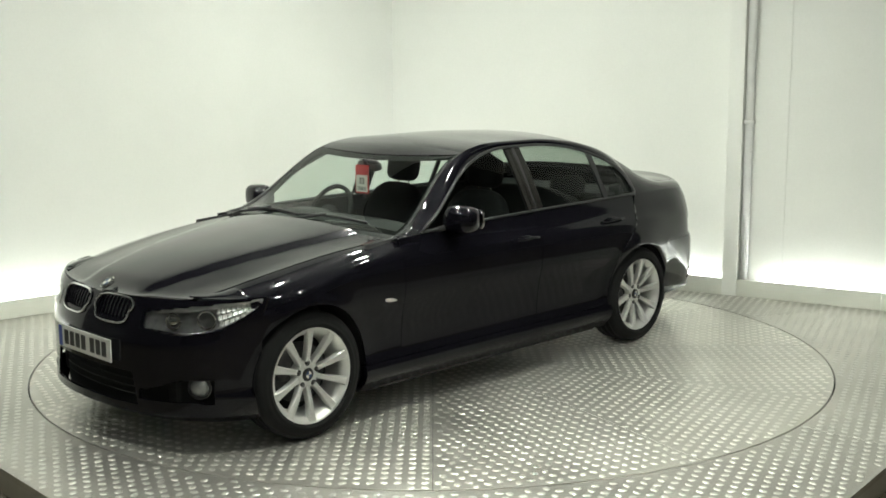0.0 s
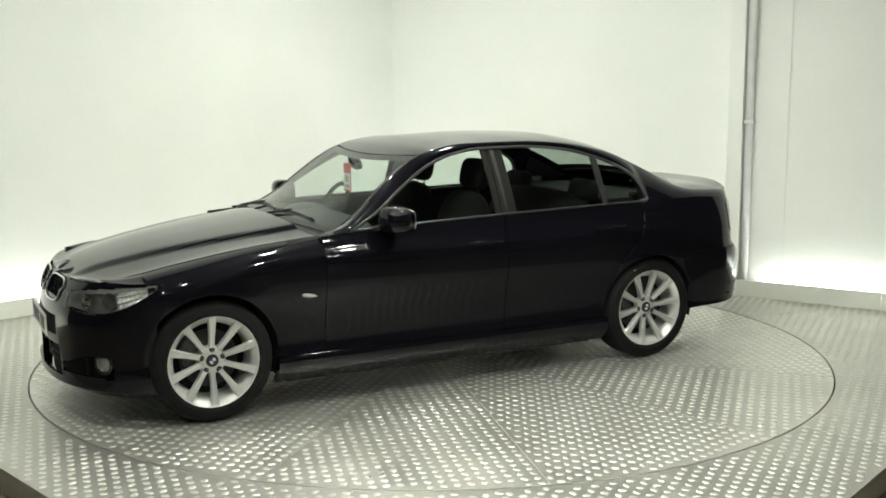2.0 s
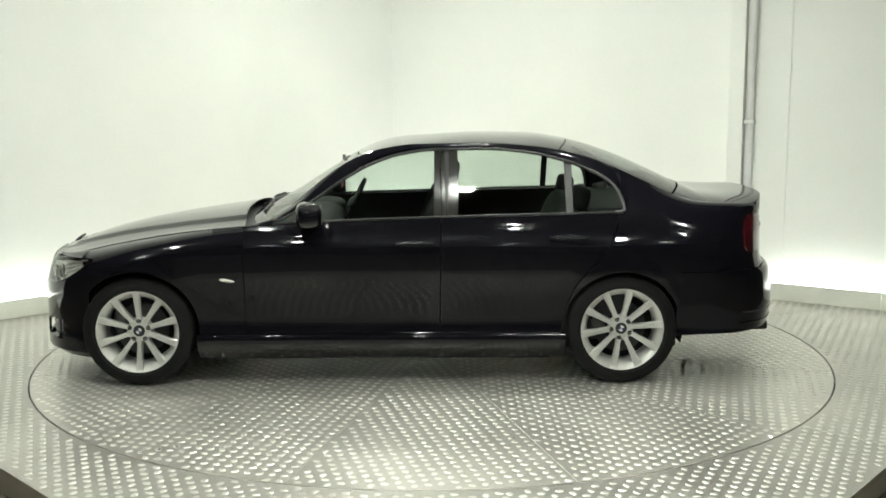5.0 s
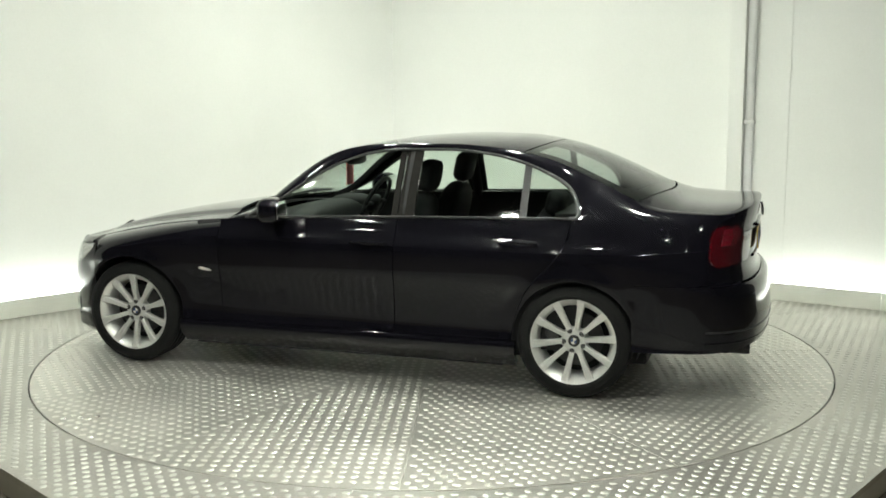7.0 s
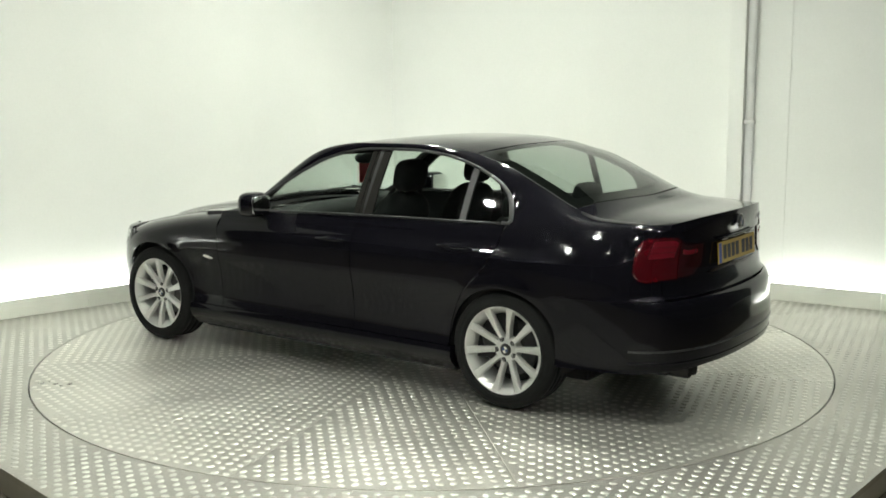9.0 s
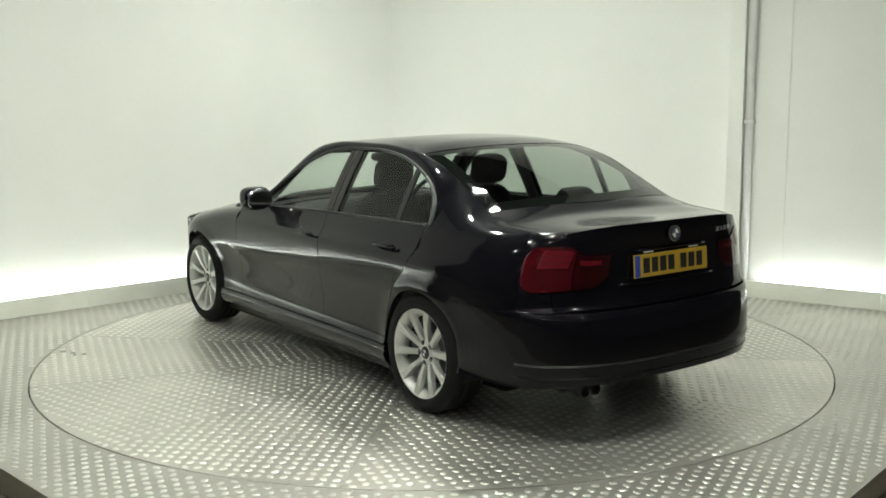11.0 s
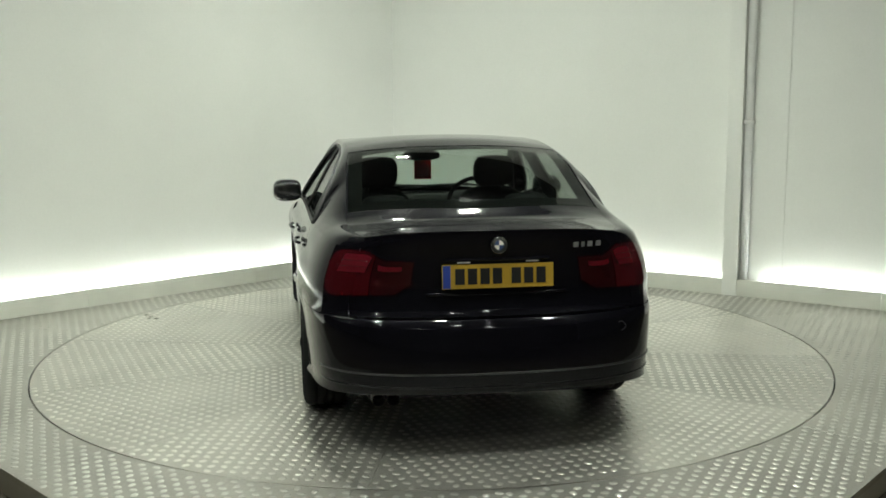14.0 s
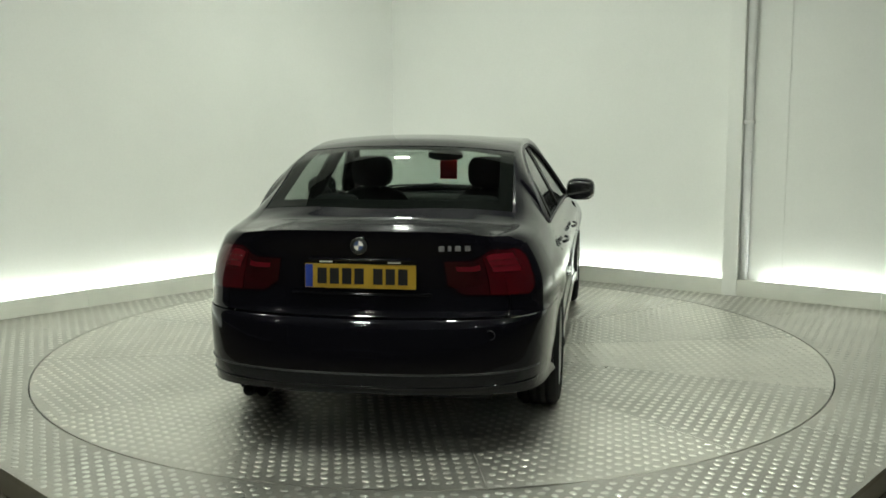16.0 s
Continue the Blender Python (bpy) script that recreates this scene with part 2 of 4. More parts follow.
# deck of twelve wedge-shaped sheets with thin seams, each with its tread along its own middle line
rim = TABLE_R - 0.005
WEDGE = math.tau / 12
deck_cells = []
for k in range(12):
    mid = radians(30 * k)
    half_gap = 0.0012
    ends = WEDGE / 2 - half_gap / rim
    line = [(0.012 * math.cos(q), 0.012 * math.sin(q)) for q in (ends * 0.9, -ends * 0.9)]
    line += [(rim * math.cos(q), rim * math.sin(q)) for q in [-ends + 2 * ends * i / 20 for i in range(21)]]
    c, sn = math.cos(mid), math.sin(mid)
    part("deck_plate", prism([(x * c - y * sn, x * sn + y * c) for x, y in line], -0.02, 0.0), ALU_PLATE, turntable)
    for x, y, q in lattice(0.1, rim, -rim * 0.27, rim * 0.27, PITCH_T, WEDGE / 2):
        if math.hypot(x, y) < rim - 0.022 and abs(y) < x * math.tan(WEDGE / 2) - 0.018:
            deck_cells.append((x * c - y * sn, x * sn + y * c, q + mid))
deck_cells.sort(key=lambda c: (c[0] - 1.9) ** 2 + (c[1] + 1.0) ** 2)
single_studs(deck_cells[:300], turntable, ALU_STUD)
ob = new("tread_studs", studs(deck_cells[300:], -0.0005, ALU_STUD))
ob.parent = turntable
tagged(ob, "raised bright tread lozenges", kind="stuff")
bm = bmesh.new()
bmesh.ops.create_cone(bm, cap_ends=True, segments=160, radius1=TABLE_R + 0.002, radius2=TABLE_R + 0.002, depth=0.06, matrix=Matrix.Translation((0, 0, -0.055)))
part("drum", bm, GAP_DARK, turntable)

# platform sheet with a round hole, as a ring of quads out to the outline
platform = tagged(new("platform"), "pale aluminium tread plate platform round the turntable", "platform", kind="structure")


def ray_to_outline(a):
    dx, dy = math.cos(a), math.sin(a)
    best = 99.0
    for i in range(len(PLATFORM)):
        (ax, ay), (bx, by) = PLATFORM[i], PLATFORM[(i + 1) % len(PLATFORM)]
        ex, ey = bx - ax, by - ay
        den = dx * ey - dy * ex
        if abs(den) > 1e-9:
            t = (ax * ey - ay * ex) / den
            s = (ax * dy - ay * dx) / den
            if t > 0 and -1e-6 <= s <= 1 + 1e-6:
                best = min(best, t)
    return best


angles = sorted([i * math.tau / 192 for i in range(192)] + [math.atan2(y, x) % math.tau for x, y in PLATFORM])
cuts = [radians(a) for a in (20, 75, 130, 167.5, 215, 262, 318)]
for k in range(len(cuts)):
    a0, a1 = cuts[k], cuts[(k + 1) % len(cuts)]
    if a1 < a0:
        a1 += math.tau
    inner = [a0 + 0.0004] + [a for q in (0, math.tau) for a in [b + q for b in angles] if a0 + 0.002 < a < a1 - 0.002] + [a1 - 0.0004]
    bm = bmesh.new()
    rows = []
    for a in inner:
        r1 = ray_to_outline(a)
        c, s = math.cos(a), math.sin(a)
        ri = TABLE_R + 0.005
        rows.append([bm.verts.new((c * r, s * r, z)) for r, z in ((ri, -0.03), (ri, 0.0), (r1, 0.0), (r1, -0.03))])
    for p, q in zip(rows, rows[1:]):
        for i in range(3):
            bm.faces.new((p[i], p[i + 1], q[i + 1], q[i]))
    bm.faces.new(rows[0])
    bm.faces.new(rows[-1][::-1])
    bmesh.ops.recalc_face_normals(bm, faces=bm.faces)
    part("platform_plate", bm, ALU_PLATFORM, platform)
cells = []
for k, ang in enumerate((20, 64)):
    for c in lattice(-4.3, 4.4, -3.06, 3.5, PITCH_T, radians(ang)):
        if (c[0] < 0.3) == (k == 0) and c[0] ** 2 + c[1] ** 2 > (TABLE_R + 0.03) ** 2 and inside(c[0], c[1], PLATFORM, 0.03):
            cells.append(c)
cells.sort(key=lambda c: c[1])
single_studs(cells[:300], platform, ALU_WORN)
ob = new("tread_studs", studs(cells[300:], -0.0005, ALU_WORN))
ob.parent = platform
tagged(ob, "raised tread lozenges", kind="stuff")
for i in (0, 1, 4):
    m, ln = along(PLATFORM[i], PLATFORM[(i + 1) % 5])
    part("edge_trim", new_box((0, 0.001, -0.12), (ln, 0.03, -0.031), 0.0, m), ALU_EDGE, platform, "dull metal edge")

# ---- car materials ----
PAINT = mat("car_paint", (0.0046, 0.0043, 0.0068), rough=0.35, metal=0.0, coat=1.0, coat_ior=1.38, coat_rough=0.06, spec=0.02, grain=0.35, grain_scale=900, vary=0.1, vary_scale=4)
RUBBER = mat("tyre_rubber", (0.008, 0.008, 0.0082), rough=0.8, spec=0.25, vary=0.15, vary_scale=14, bump=0.2, bump_scale=200)
ALLOY = mat("alloy_silver", (0.60, 0.60, 0.58), rough=0.33, metal=0.45, vary=0.05, vary_scale=20, rough_vary=0.02)
REFLECTOR = mat("bright_reflector", (0.86, 0.86, 0.85), rough=0.24, metal=0.55, vary=0.1, vary_scale=40)
ALLOY_DULL = mat("lamp_reflector", (0.36, 0.36, 0.37), rough=0.3, metal=0.6, vary=0.35, vary_scale=24)
CHROME = mat("chrome", (0.80, 0.80, 0.79), rough=0.10, metal=1.0, vary=0.04, vary_scale=15)
BLACK_TRIM = mat("black_trim", (0.018, 0.018, 0.019), rough=0.4, vary=0.1, vary_scale=20, bump=0.05)
SATIN_TRIM = mat("satin_trim", (0.030, 0.030, 0.031), rough=0.36, spec=0.3, vary=0.1, vary_scale=12)
KINK_TRIM = mat("kink_trim", (0.065, 0.065, 0.067), rough=0.34, vary=0.1, vary_scale=12)
PILLAR_FILM = mat("pillar_film", (0.018, 0.017, 0.016), rough=0.13, vary=0.15, vary_scale=8)
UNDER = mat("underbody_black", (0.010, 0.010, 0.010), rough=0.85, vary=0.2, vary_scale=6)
CLOTH = mat("seat_cloth", (0.007, 0.007, 0.008), rough=0.9, vary=0.2, vary_scale=9, bump=0.3, bump_scale=500)
DASH = mat("dash_plastic", (0.011, 0.011, 0.012), rough=0.65, vary=0.1, vary_scale=12, bump=0.2, bump_scale=350)
FRIT = mat("black_frit", (0.010, 0.010, 0.010), rough=0.95, spec=0.05, vary=0.1, vary_scale=20)
LINER = mat("head_liner", (0.10, 0.10, 0.095), rough=0.9, vary=0.08, vary_scale=10)
DISC_STEEL = mat("disc_steel", (0.12, 0.12, 0.12), rough=0.5, metal=0.8, vary=0.2, vary_scale=30)
DARK_STEEL = mat("dark_steel", (0.035, 0.034, 0.033), rough=0.45, metal=0.7, vary=0.3, vary_scale=25)
RED_LENS = mat("red_lens", (0.060, 0.0024, 0.0055), rough=0.12, coat=1.0, vary=0.25, vary_scale=18, grain=0.1, grain_scale=400)
RED_DARK = mat("red_lens_dark", (0.026, 0.0014, 0.003), rough=0.12, coat=1.0, vary=0.2, vary_scale=18)
RED_BAND = mat("red_band", (0.125, 0.007, 0.014), rough=0.25, coat=1.0, vary=0.1, vary_scale=40)
AMBER_CLEAR = mat("clear_lens", (0.75, 0.72, 0.66), rough=0.12, coat=1.0, vary=0.1, vary_scale=60)
PLATE_YELLOW = mat("plate_yellow", (0.46, 0.29, 0.035), rough=0.4, vary=0.06, vary_scale=20)
PLATE_WHITE = mat("plate_white", (0.62, 0.62, 0.58), rough=0.4, vary=0.06, vary_scale=20)
PLATE_BLUE = mat("plate_blue", (0.03, 0.06, 0.32), rough=0.4, vary=0.06, vary_scale=20)
INK = mat("plate_ink", (0.012, 0.012, 0.012), rough=0.5, vary=0.1, vary_scale=30)
TAG_RED = mat("tag_red", (0.55, 0.02, 0.02), rough=0.5, vary=0.08, vary_scale=30)
TAG_WHITE = mat("tag_white", (0.75, 0.74, 0.70), rough=0.6, vary=0.05, vary_scale=30)
BADGE_BLUE = mat("badge_blue", (0.03, 0.06, 0.16), rough=0.3, coat=1.0, vary=0.05)


def glass_mat(name, tint, gloss=1.0):
    m = bpy.data.materials.new(name)
    m.use_nodes = True
    nt = m.node_tree
    nt.nodes.clear()
    out = nt.nodes.new("ShaderNodeOutputMaterial")
    mix = nt.nodes.new("ShaderNodeMixShader")
    tr = nt.nodes.new("ShaderNodeBsdfTransparent")
    gl = nt.nodes.new("ShaderNodeBsdfGlossy")
    lw = nt.nodes.new("ShaderNodeLayerWeight")
    pw = nt.nodes.new("ShaderNodeMath")
    fr = nt.nodes.new("ShaderNodeMath")
    tr.inputs[0].default_value = (*tint, 1)
    gl.inputs["Roughness"].default_value = 0.02
    lw.inputs["Blend"].default_value = 0.5
    pw.operation, pw.inputs[1].default_value = "POWER", 4.5
    fr.operation, fr.inputs[1].default_value, fr.inputs[2].default_value = "MULTIPLY_ADD", 0.9, 0.05 * gloss
    nt.links.new(lw.outputs["Facing"], pw.inputs[0])
    nt.links.new(pw.outputs[0], fr.inputs[0])
    nt.links.new(fr.outputs[0], mix.inputs[0])
    nt.links.new(tr.outputs[0], mix.inputs[1])
    nt.links.new(gl.outputs[0], mix.inputs[2])
    nt.links.new(mix.outputs[0], out.inputs[0])
    return m


GLASS = glass_mat("car_glass", (0.80, 0.86, 0.82))
REAR_GLASS = glass_mat("rear_glass", (0.58, 0.64, 0.60))
LENS = glass_mat("lamp_glass", (0.93, 0.94, 0.93))


# ---- car shape: smooth curves of its main lines, x forward from midway between the axles ----
def curve(*pts):
    """A smooth monotone curve through (x, value) pairs."""
    pts = sorted(pts)
    xs, vs = [p[0] for p in pts], [p[1] for p in pts]
    n = len(xs)
    d = [(vs[i + 1] - vs[i]) / (xs[i + 1] - xs[i]) for i in range(n - 1)]
    k = [d[0]] + [0.0 if d[i - 1] * d[i] <= 0 else 2 * d[i - 1] * d[i] / (d[i - 1] + d[i]) for i in range(1, n - 1)] + [d[-1]]

    def f(x):
        if x <= xs[0]:
            return vs[0] + (x - xs[0]) * k[0]
        if x >= xs[-1]:
            return vs[-1] + (x - xs[-1]) * k[-1]
        i = max(j for j in range(n - 1) if xs[j] <= x)
        h = xs[i + 1] - xs[i]
        t = (x - xs[i]) / h
        return (vs[i] * (1 + 2 * t) * (1 - t) ** 2 + vs[i + 1] * t * t * (3 - 2 * t)
                + h * t * (1 - t) * (k[i] * (1 - t) - k[i + 1] * t))
    return f


AXLE = 1.38
WHEEL_R = 0.315
half_width = curve((-2.4, 0.83), (-2.0, 0.85), (-1.4, 0.888), (-0.8, 0.884), (0.0, 0.878), (0.8, 0.878), (1.4, 0.891), (1.9, 0.862), (2.2, 0.85))
end_bow = curve((0.10, -0.034), (0.17, -0.026), (0.22, -0.022), (0.275, -0.018), (0.30, -0.022), (0.36, -0.017), (0.45, -0.010), (0.56, -0.003), (0.66, 0.0), (0.74, -0.002),
                 (0.80, -0.010), (0.87, -0.031), (0.93, -0.056), (0.98, -0.083), (1.06, -0.122))
flank_bow = curve((0.10, -0.120), (0.165, -0.072), (0.20, -0.038), (0.23, -0.021), (0.25, -0.016), (0.275, -0.018), (0.295, -0.027), (0.32, -0.037), (0.37, -0.040), (0.46, -0.035), (0.55, -0.024), (0.60, -0.0125), (0.622, -0.0065), (0.645, -0.0035), (0.70, -0.001), (0.75, 0.0),
                  (0.79, -0.002), (0.815, -0.007), (0.84, -0.025), (0.87, -0.041), (0.93, -0.061), (0.98, -0.083), (1.06, -0.122))


def side_bow(z, x=0.0):
    """How far the side lies inside its widest line: creased along the doors, smoother at the ends."""
    d = min(1.0, max(0.0, (abs(x) - 1.50) / 0.38))
    d = d * d * (3 - 2 * d)
    return flank_bow(z) * (1 - d) + end_bow(z) * d


belt = curve((0.85, 0.905), (0.59, 0.925), (-0.36, 0.957), (-1.33, 0.978), (-1.75, 0.985), (-2.0, 0.972), (-2.3, 0.955))
nose_x = curve((0.12, 2.100), (0.20, 2.099), (0.30, 2.096), (0.40, 2.092), (0.50, 2.090), (0.58, 2.072), (0.66, 2.042), (0.72, 2.005), (0.80, 1.93))
tail_x = curve((0.18, -2.27), (0.26, -2.352), (0.32, -2.380), (0.42, -2.389), (0.50, -2.383), (0.56, -2.376), (0.60, -2.369), (0.630, -2.356), (0.645, -2.338), (0.657, -2.316), (0.70, -2.302), (0.80, -2.294), (0.92, -2.298), (1.00, -2.310), (1.04, -2.312), (1.065, -2.30))
NOSE0, TAIL0 = 1.35, -1.60
NF, MF, NR, MR = 3.3, 2.2, 5.0, 2.4


def arch_swell(x, z):
    e = 0.0
    for ax in (AXLE, -AXLE):
        d = math.hypot(x - ax, z - WHEEL_R) - 0.345
        e += 0.009 * math.exp(-(d / 0.055) ** 2)
    return e


def end_round(x, z):
    if x > NOSE0:
        u = min((x - NOSE0) / (nose_x(z) - NOSE0), 1.0)
        return (1 - u ** NF) ** (1 / MF)
    if x < TAIL0:
        u = min((TAIL0 - x) / (TAIL0 - tail_x(z)), 1.0)
        return (1 - u ** NR) ** (1 / MR)
    return 1.0


def side_y(x, z):
    zb = belt(x)
    if z <= zb or x < -1.45:
        return (half_width(x) + side_bow(z, x) + arch_swell(x, z)) * end_round(x, z)
    h = z - zb
    return half_width(x) + side_bow(zb, x) - 0.46 * h - 0.25 * h * h


def nose_pt(f, z):
    """On the nose: f from 0 (side) to 1 (middle), then on to 2 (other side)."""
    s = 1 if f <= 1 else -1
    a = (f if f <= 1 else 2 - f) * math.pi / 2
    x = NOSE0 + (nose_x(z) - NOSE0) * math.sin(a) ** (2 / NF)
    w = half_width(x) + side_bow(z, x) + arch_swell(x, z)
    return Vector((x, s * w * max(math.cos(a), 0.0) ** (2 / MF), z))


def nose_f(y, z):
    w = half_width(2.0) + end_bow(z)
    return math.acos(min(1.0, max(0.0, abs(y) / w)) ** (MF / 2)) / (math.pi / 2)


def tail_pt(f, z):
    s = 1 if f <= 1 else -1
    a = (f if f <= 1 else 2 - f) * math.pi / 2
    x = TAIL0 + (tail_x(z) - TAIL0) * math.sin(a) ** (2 / NR)
    w = half_width(x) + side_bow(z, x) + arch_swell(x, z)
    return Vector((x, s * w * max(math.cos(a), 0.0) ** (2 / MR), z))


def tail_f(y, z):
    w = half_width(-2.2) + end_bow(z)
    return math.acos(min(1.0, max(0.0, abs(y) / w)) ** (MR / 2)) / (math.pi / 2)


def nose_f_x(x, z):
    u = max(0.0, (x - NOSE0) / (nose_x(z) - NOSE0))
    return math.asin(min(1.0, u ** (NF / 2))) / (math.pi / 2)


def tail_f_x(x, z):
    u = max(0.0, (TAIL0 - x) / (TAIL0 - tail_x(z)))
    return math.asin(min(1.0, u ** (NR / 2))) / (math.pi / 2)


# edge between side and top, and the middle line of the top
edge_z = curve((0.80, 0.898), (0.70, 0.920), (0.60, 0.955), (0.485, 1.030), (0.387, 1.114), (0.234, 1.230), (0.127, 1.291), (0.0, 1.334), (-0.2, 1.360), (-0.6, 1.365), (-0.9, 1.346), (-1.2, 1.284),
               (-1.5, 1.156), (-1.72, 1.058), (-1.85, 1.027), (-2.05, 1.017), (-2.25, 1.002))
edge_y = curve((0.80, 0.765), (0.70, 0.752), (0.5, 0.705), (0.2, 0.635), (-0.2, 0.588), (-0.6, 0.58), (-0.9, 0.583), (-1.2, 0.612), (-1.5, 0.636), (-1.75, 0.653), (-2.05, 0.638), (-2.13, 0.61), (-2.19, 0.565), (-2.24, 0.49), (-2.28, 0.38), (-2.31, 0.25))
mid_z = curve((0.80, 0.925), (0.70, 0.972), (0.546, 1.055), (0.439, 1.122), (0.332, 1.190), (0.206, 1.265), (0.10, 1.312), (0.0, 1.342), (-0.246, 1.378), (-0.618, 1.400), (-0.9, 1.395), (-1.12, 1.365), (-1.3, 1.318),
              (-1.5, 1.243), (-1.67, 1.166), (-1.83, 1.090), (-1.92, 1.054), (-2.1, 1.040), (-2.25, 1.044), (-2.34, 1.048))


def top_pt(x, y):
    ye, ze, zm = edge_y(max(x, -2.1)), edge_z(x), mid_z(x)
    return Vector((x, y, ze + (zm - ze) * (1 - min(abs(y) / ye, 1.0) ** (2.3 + 2.2 * smoothstep(-1.75, -2.0, x)))))


# bonnet
hood_z = curve((0.70, 0.908), (0.80, 0.900), (1.0, 0.882), (1.2, 0.856), (1.5, 0.803), (1.7, 0.761), (1.85, 0.734), (2.0, 0.70))
hood_y = curve((0.80, 0.745), (1.0, 0.722), (1.3, 0.695), (1.6, 0.662), (1.75, 0.64), (1.88, 0.595), (2.0, 0.54))
hood_mid = curve((0.70, 0.985), (0.80, 0.976), (0.98, 0.951), (1.2, 0.919), (1.5, 0.869), (1.7, 0.823), (1.85, 0.779), (1.95, 0.742), (2.0, 0.722), (2.03, 0.70))
hood_rib = curve((0.8, 0.50), (1.3, 0.42), (1.7, 0.33), (2.08, 0.20))


def smoothstep(a, b, v):
    t = min(1.0, max(0.0, (v - a) / (b - a)))
    return t * t * (3 - 2 * t)


def hood_pt(x, y):
    yh = hood_y(min(x, 1.9))
    x_end = hood_front(y)
    z = hood_z(x) + (hood_mid(x) - hood_z(x)) * (1 - min(abs(y) / yh, 1.0) ** 2.2)
    r = hood_rib(x)
    z += 0.016 * (1 - smoothstep(r - 0.008, r + 0.034, abs(y))) - 0.025 * (1 - min(abs(y) / yh, 1.0) ** 6)
    near = max(0.0, 1 - (x_end - x) / 0.16) ** 2
    z = z * (1 - near) + (0.711 + 0.016 * min(abs(y) / 0.6, 1.0)) * near
    return Vector((x, y, z))


def hood_front(y):
    return nose_pt(nose_f(y, 0.72), 0.72).x - 0.006


# ---- car mesh building ----
def sheet(rows, inward, skip=None, flip=False, depth=0.014, closed=None):
    """A curved panel from rows of points; its rim turns inward, so that it has a visible thickness."""
    bm = bmesh.new()
    g = [[bm.verts.new(p) for p in r] for r in rows]
    n, m = len(g), len(g[0])
    for i in range(n - 1):
        for j in range(m - 1):
            if skip and skip((rows[i][j] + rows[i + 1][j + 1]) / 2):
                continue
            q = (g[i][j], g[i + 1][j], g[i + 1][j + 1], g[i][j + 1])
            if (rows[i][j] - rows[i + 1][j + 1]).length > 1e-5:
                try:
                    bm.faces.new(q if not flip else q[::-1])
                except ValueError:
                    pass
    bm.normal_update()
    if sum(f.normal.dot(Vector(inward)) * f.calc_area() for f in bm.faces) > 0:
        bmesh.ops.reverse_faces(bm, faces=bm.faces)
    bm.edges.ensure_lookup_table()
    if depth:
        d = Vector(inward) * depth
        made = {}
        rim_edges = [e for e in bm.edges if len(e.link_faces) == 1]
        for e in rim_edges:
            ring = []
            for v in e.verts:
                if v not in made:
                    made[v] = (bm.verts.new(v.co), bm.verts.new(v.co + d))
                ring.append(made[v])
            bm.faces.new((ring[0][0], ring[1][0], ring[1][1], ring[0][1]))
    for v in [v for v in bm.verts if not v.link_faces]:
        bm.verts.remove(v)
    return bm


def lin(a, b, n):
    return [a + (b - a) * i / (n - 1) for i in range(n)]


def flip_y(rows, s):
    return rows if s > 0 else [[Vector((p.x, -p.y, p.z)) for p in r] for r in rows]


def grid_side(xf, zf, nu, nv):
    """Side panel: zf(x) gives the low and high line, xf(z) the two ends."""
    rows = []
    for i in range(nu):
        r = []
        u = i / (nu - 1)
        for j in range(nv):
            v = j / (nv - 1)
            z = 0.6
            for _ in range(4):
                x0, x1 = xf(z)
                x = x0 + (x1 - x0) * u
                lo, hi = zf(x)
                z = lo + (hi - lo) * v
            x0, x1 = xf(z)
            x = x0 + (x1 - x0) * u
            r.append(Vector((x, side_y(x, z), z)))
        rows.append(r)
    return rows


def sweep(points, r, seg=6, flat=1.0):
    """A thin bar along a line of points."""
    bm = bmesh.new()
    pts = [Vector(p) for p in points]
    rings = []
    for i, p in enumerate(pts):
        d = (pts[min(i + 1, len(pts) - 1)] - pts[max(i - 1, 0)]).normalized()
        a = d.cross(Vector((0, 0, 1)))
        if a.length < 0.05:
            a = d.cross(Vector((0, 1, 0)))
        a.normalize()
        b = a.cross(d)
        rings.append([bm.verts.new(p + a * r * math.cos(k * math.tau / seg) + b * r * flat * math.sin(k * math.tau / seg)) for k in range(seg)])
    for p, q in zip(rings, rings[1:]):
        for k in range(seg):
            bm.faces.new((p[k], p[(k + 1) % seg], q[(k + 1) % seg], q[k]))
    bm.faces.new(rings[0][::-1])
    bm.faces.new(rings[-1])
    return bm


def lathe(profile, seg=48):
    """A body turned about the y axis from (radius, y) pairs."""
    bm = bmesh.new()
    rings = [[bm.verts.new((r * math.cos(k * math.tau / seg), y, r * math.sin(k * math.tau / seg))) for k in range(seg)] for r, y in profile]
    for p, q in zip(rings, rings[1:]):
        for k in range(seg):
            bm.faces.new((p[k], p[(k + 1) % seg], q[(k + 1) % seg], q[k]))
    bmesh.ops.recalc_face_normals(bm, faces=bm.faces)
    return bm


def blob(center, size, rot=(0, 0, 0), power=2.6, seg=20, rings=12):
    """A rounded cushion-like body (superellipsoid)."""
    bm = bmesh.new()
    bmesh.ops.create_uvsphere(bm, u_segments=seg, v_segments=rings, radius=1.0)
    for v in bm.verts:
        c = v.co
        k = (abs(c.x) ** power + abs(c.y) ** power + abs(c.z) ** power) ** (1 / power)
        v.co = Vector((c.x / k * size[0], c.y / k * size[1], c.z / k * size[2]))
    bmesh.ops.transform(bm, matrix=pose(*center, *rot), verts=bm.verts)
    return bm


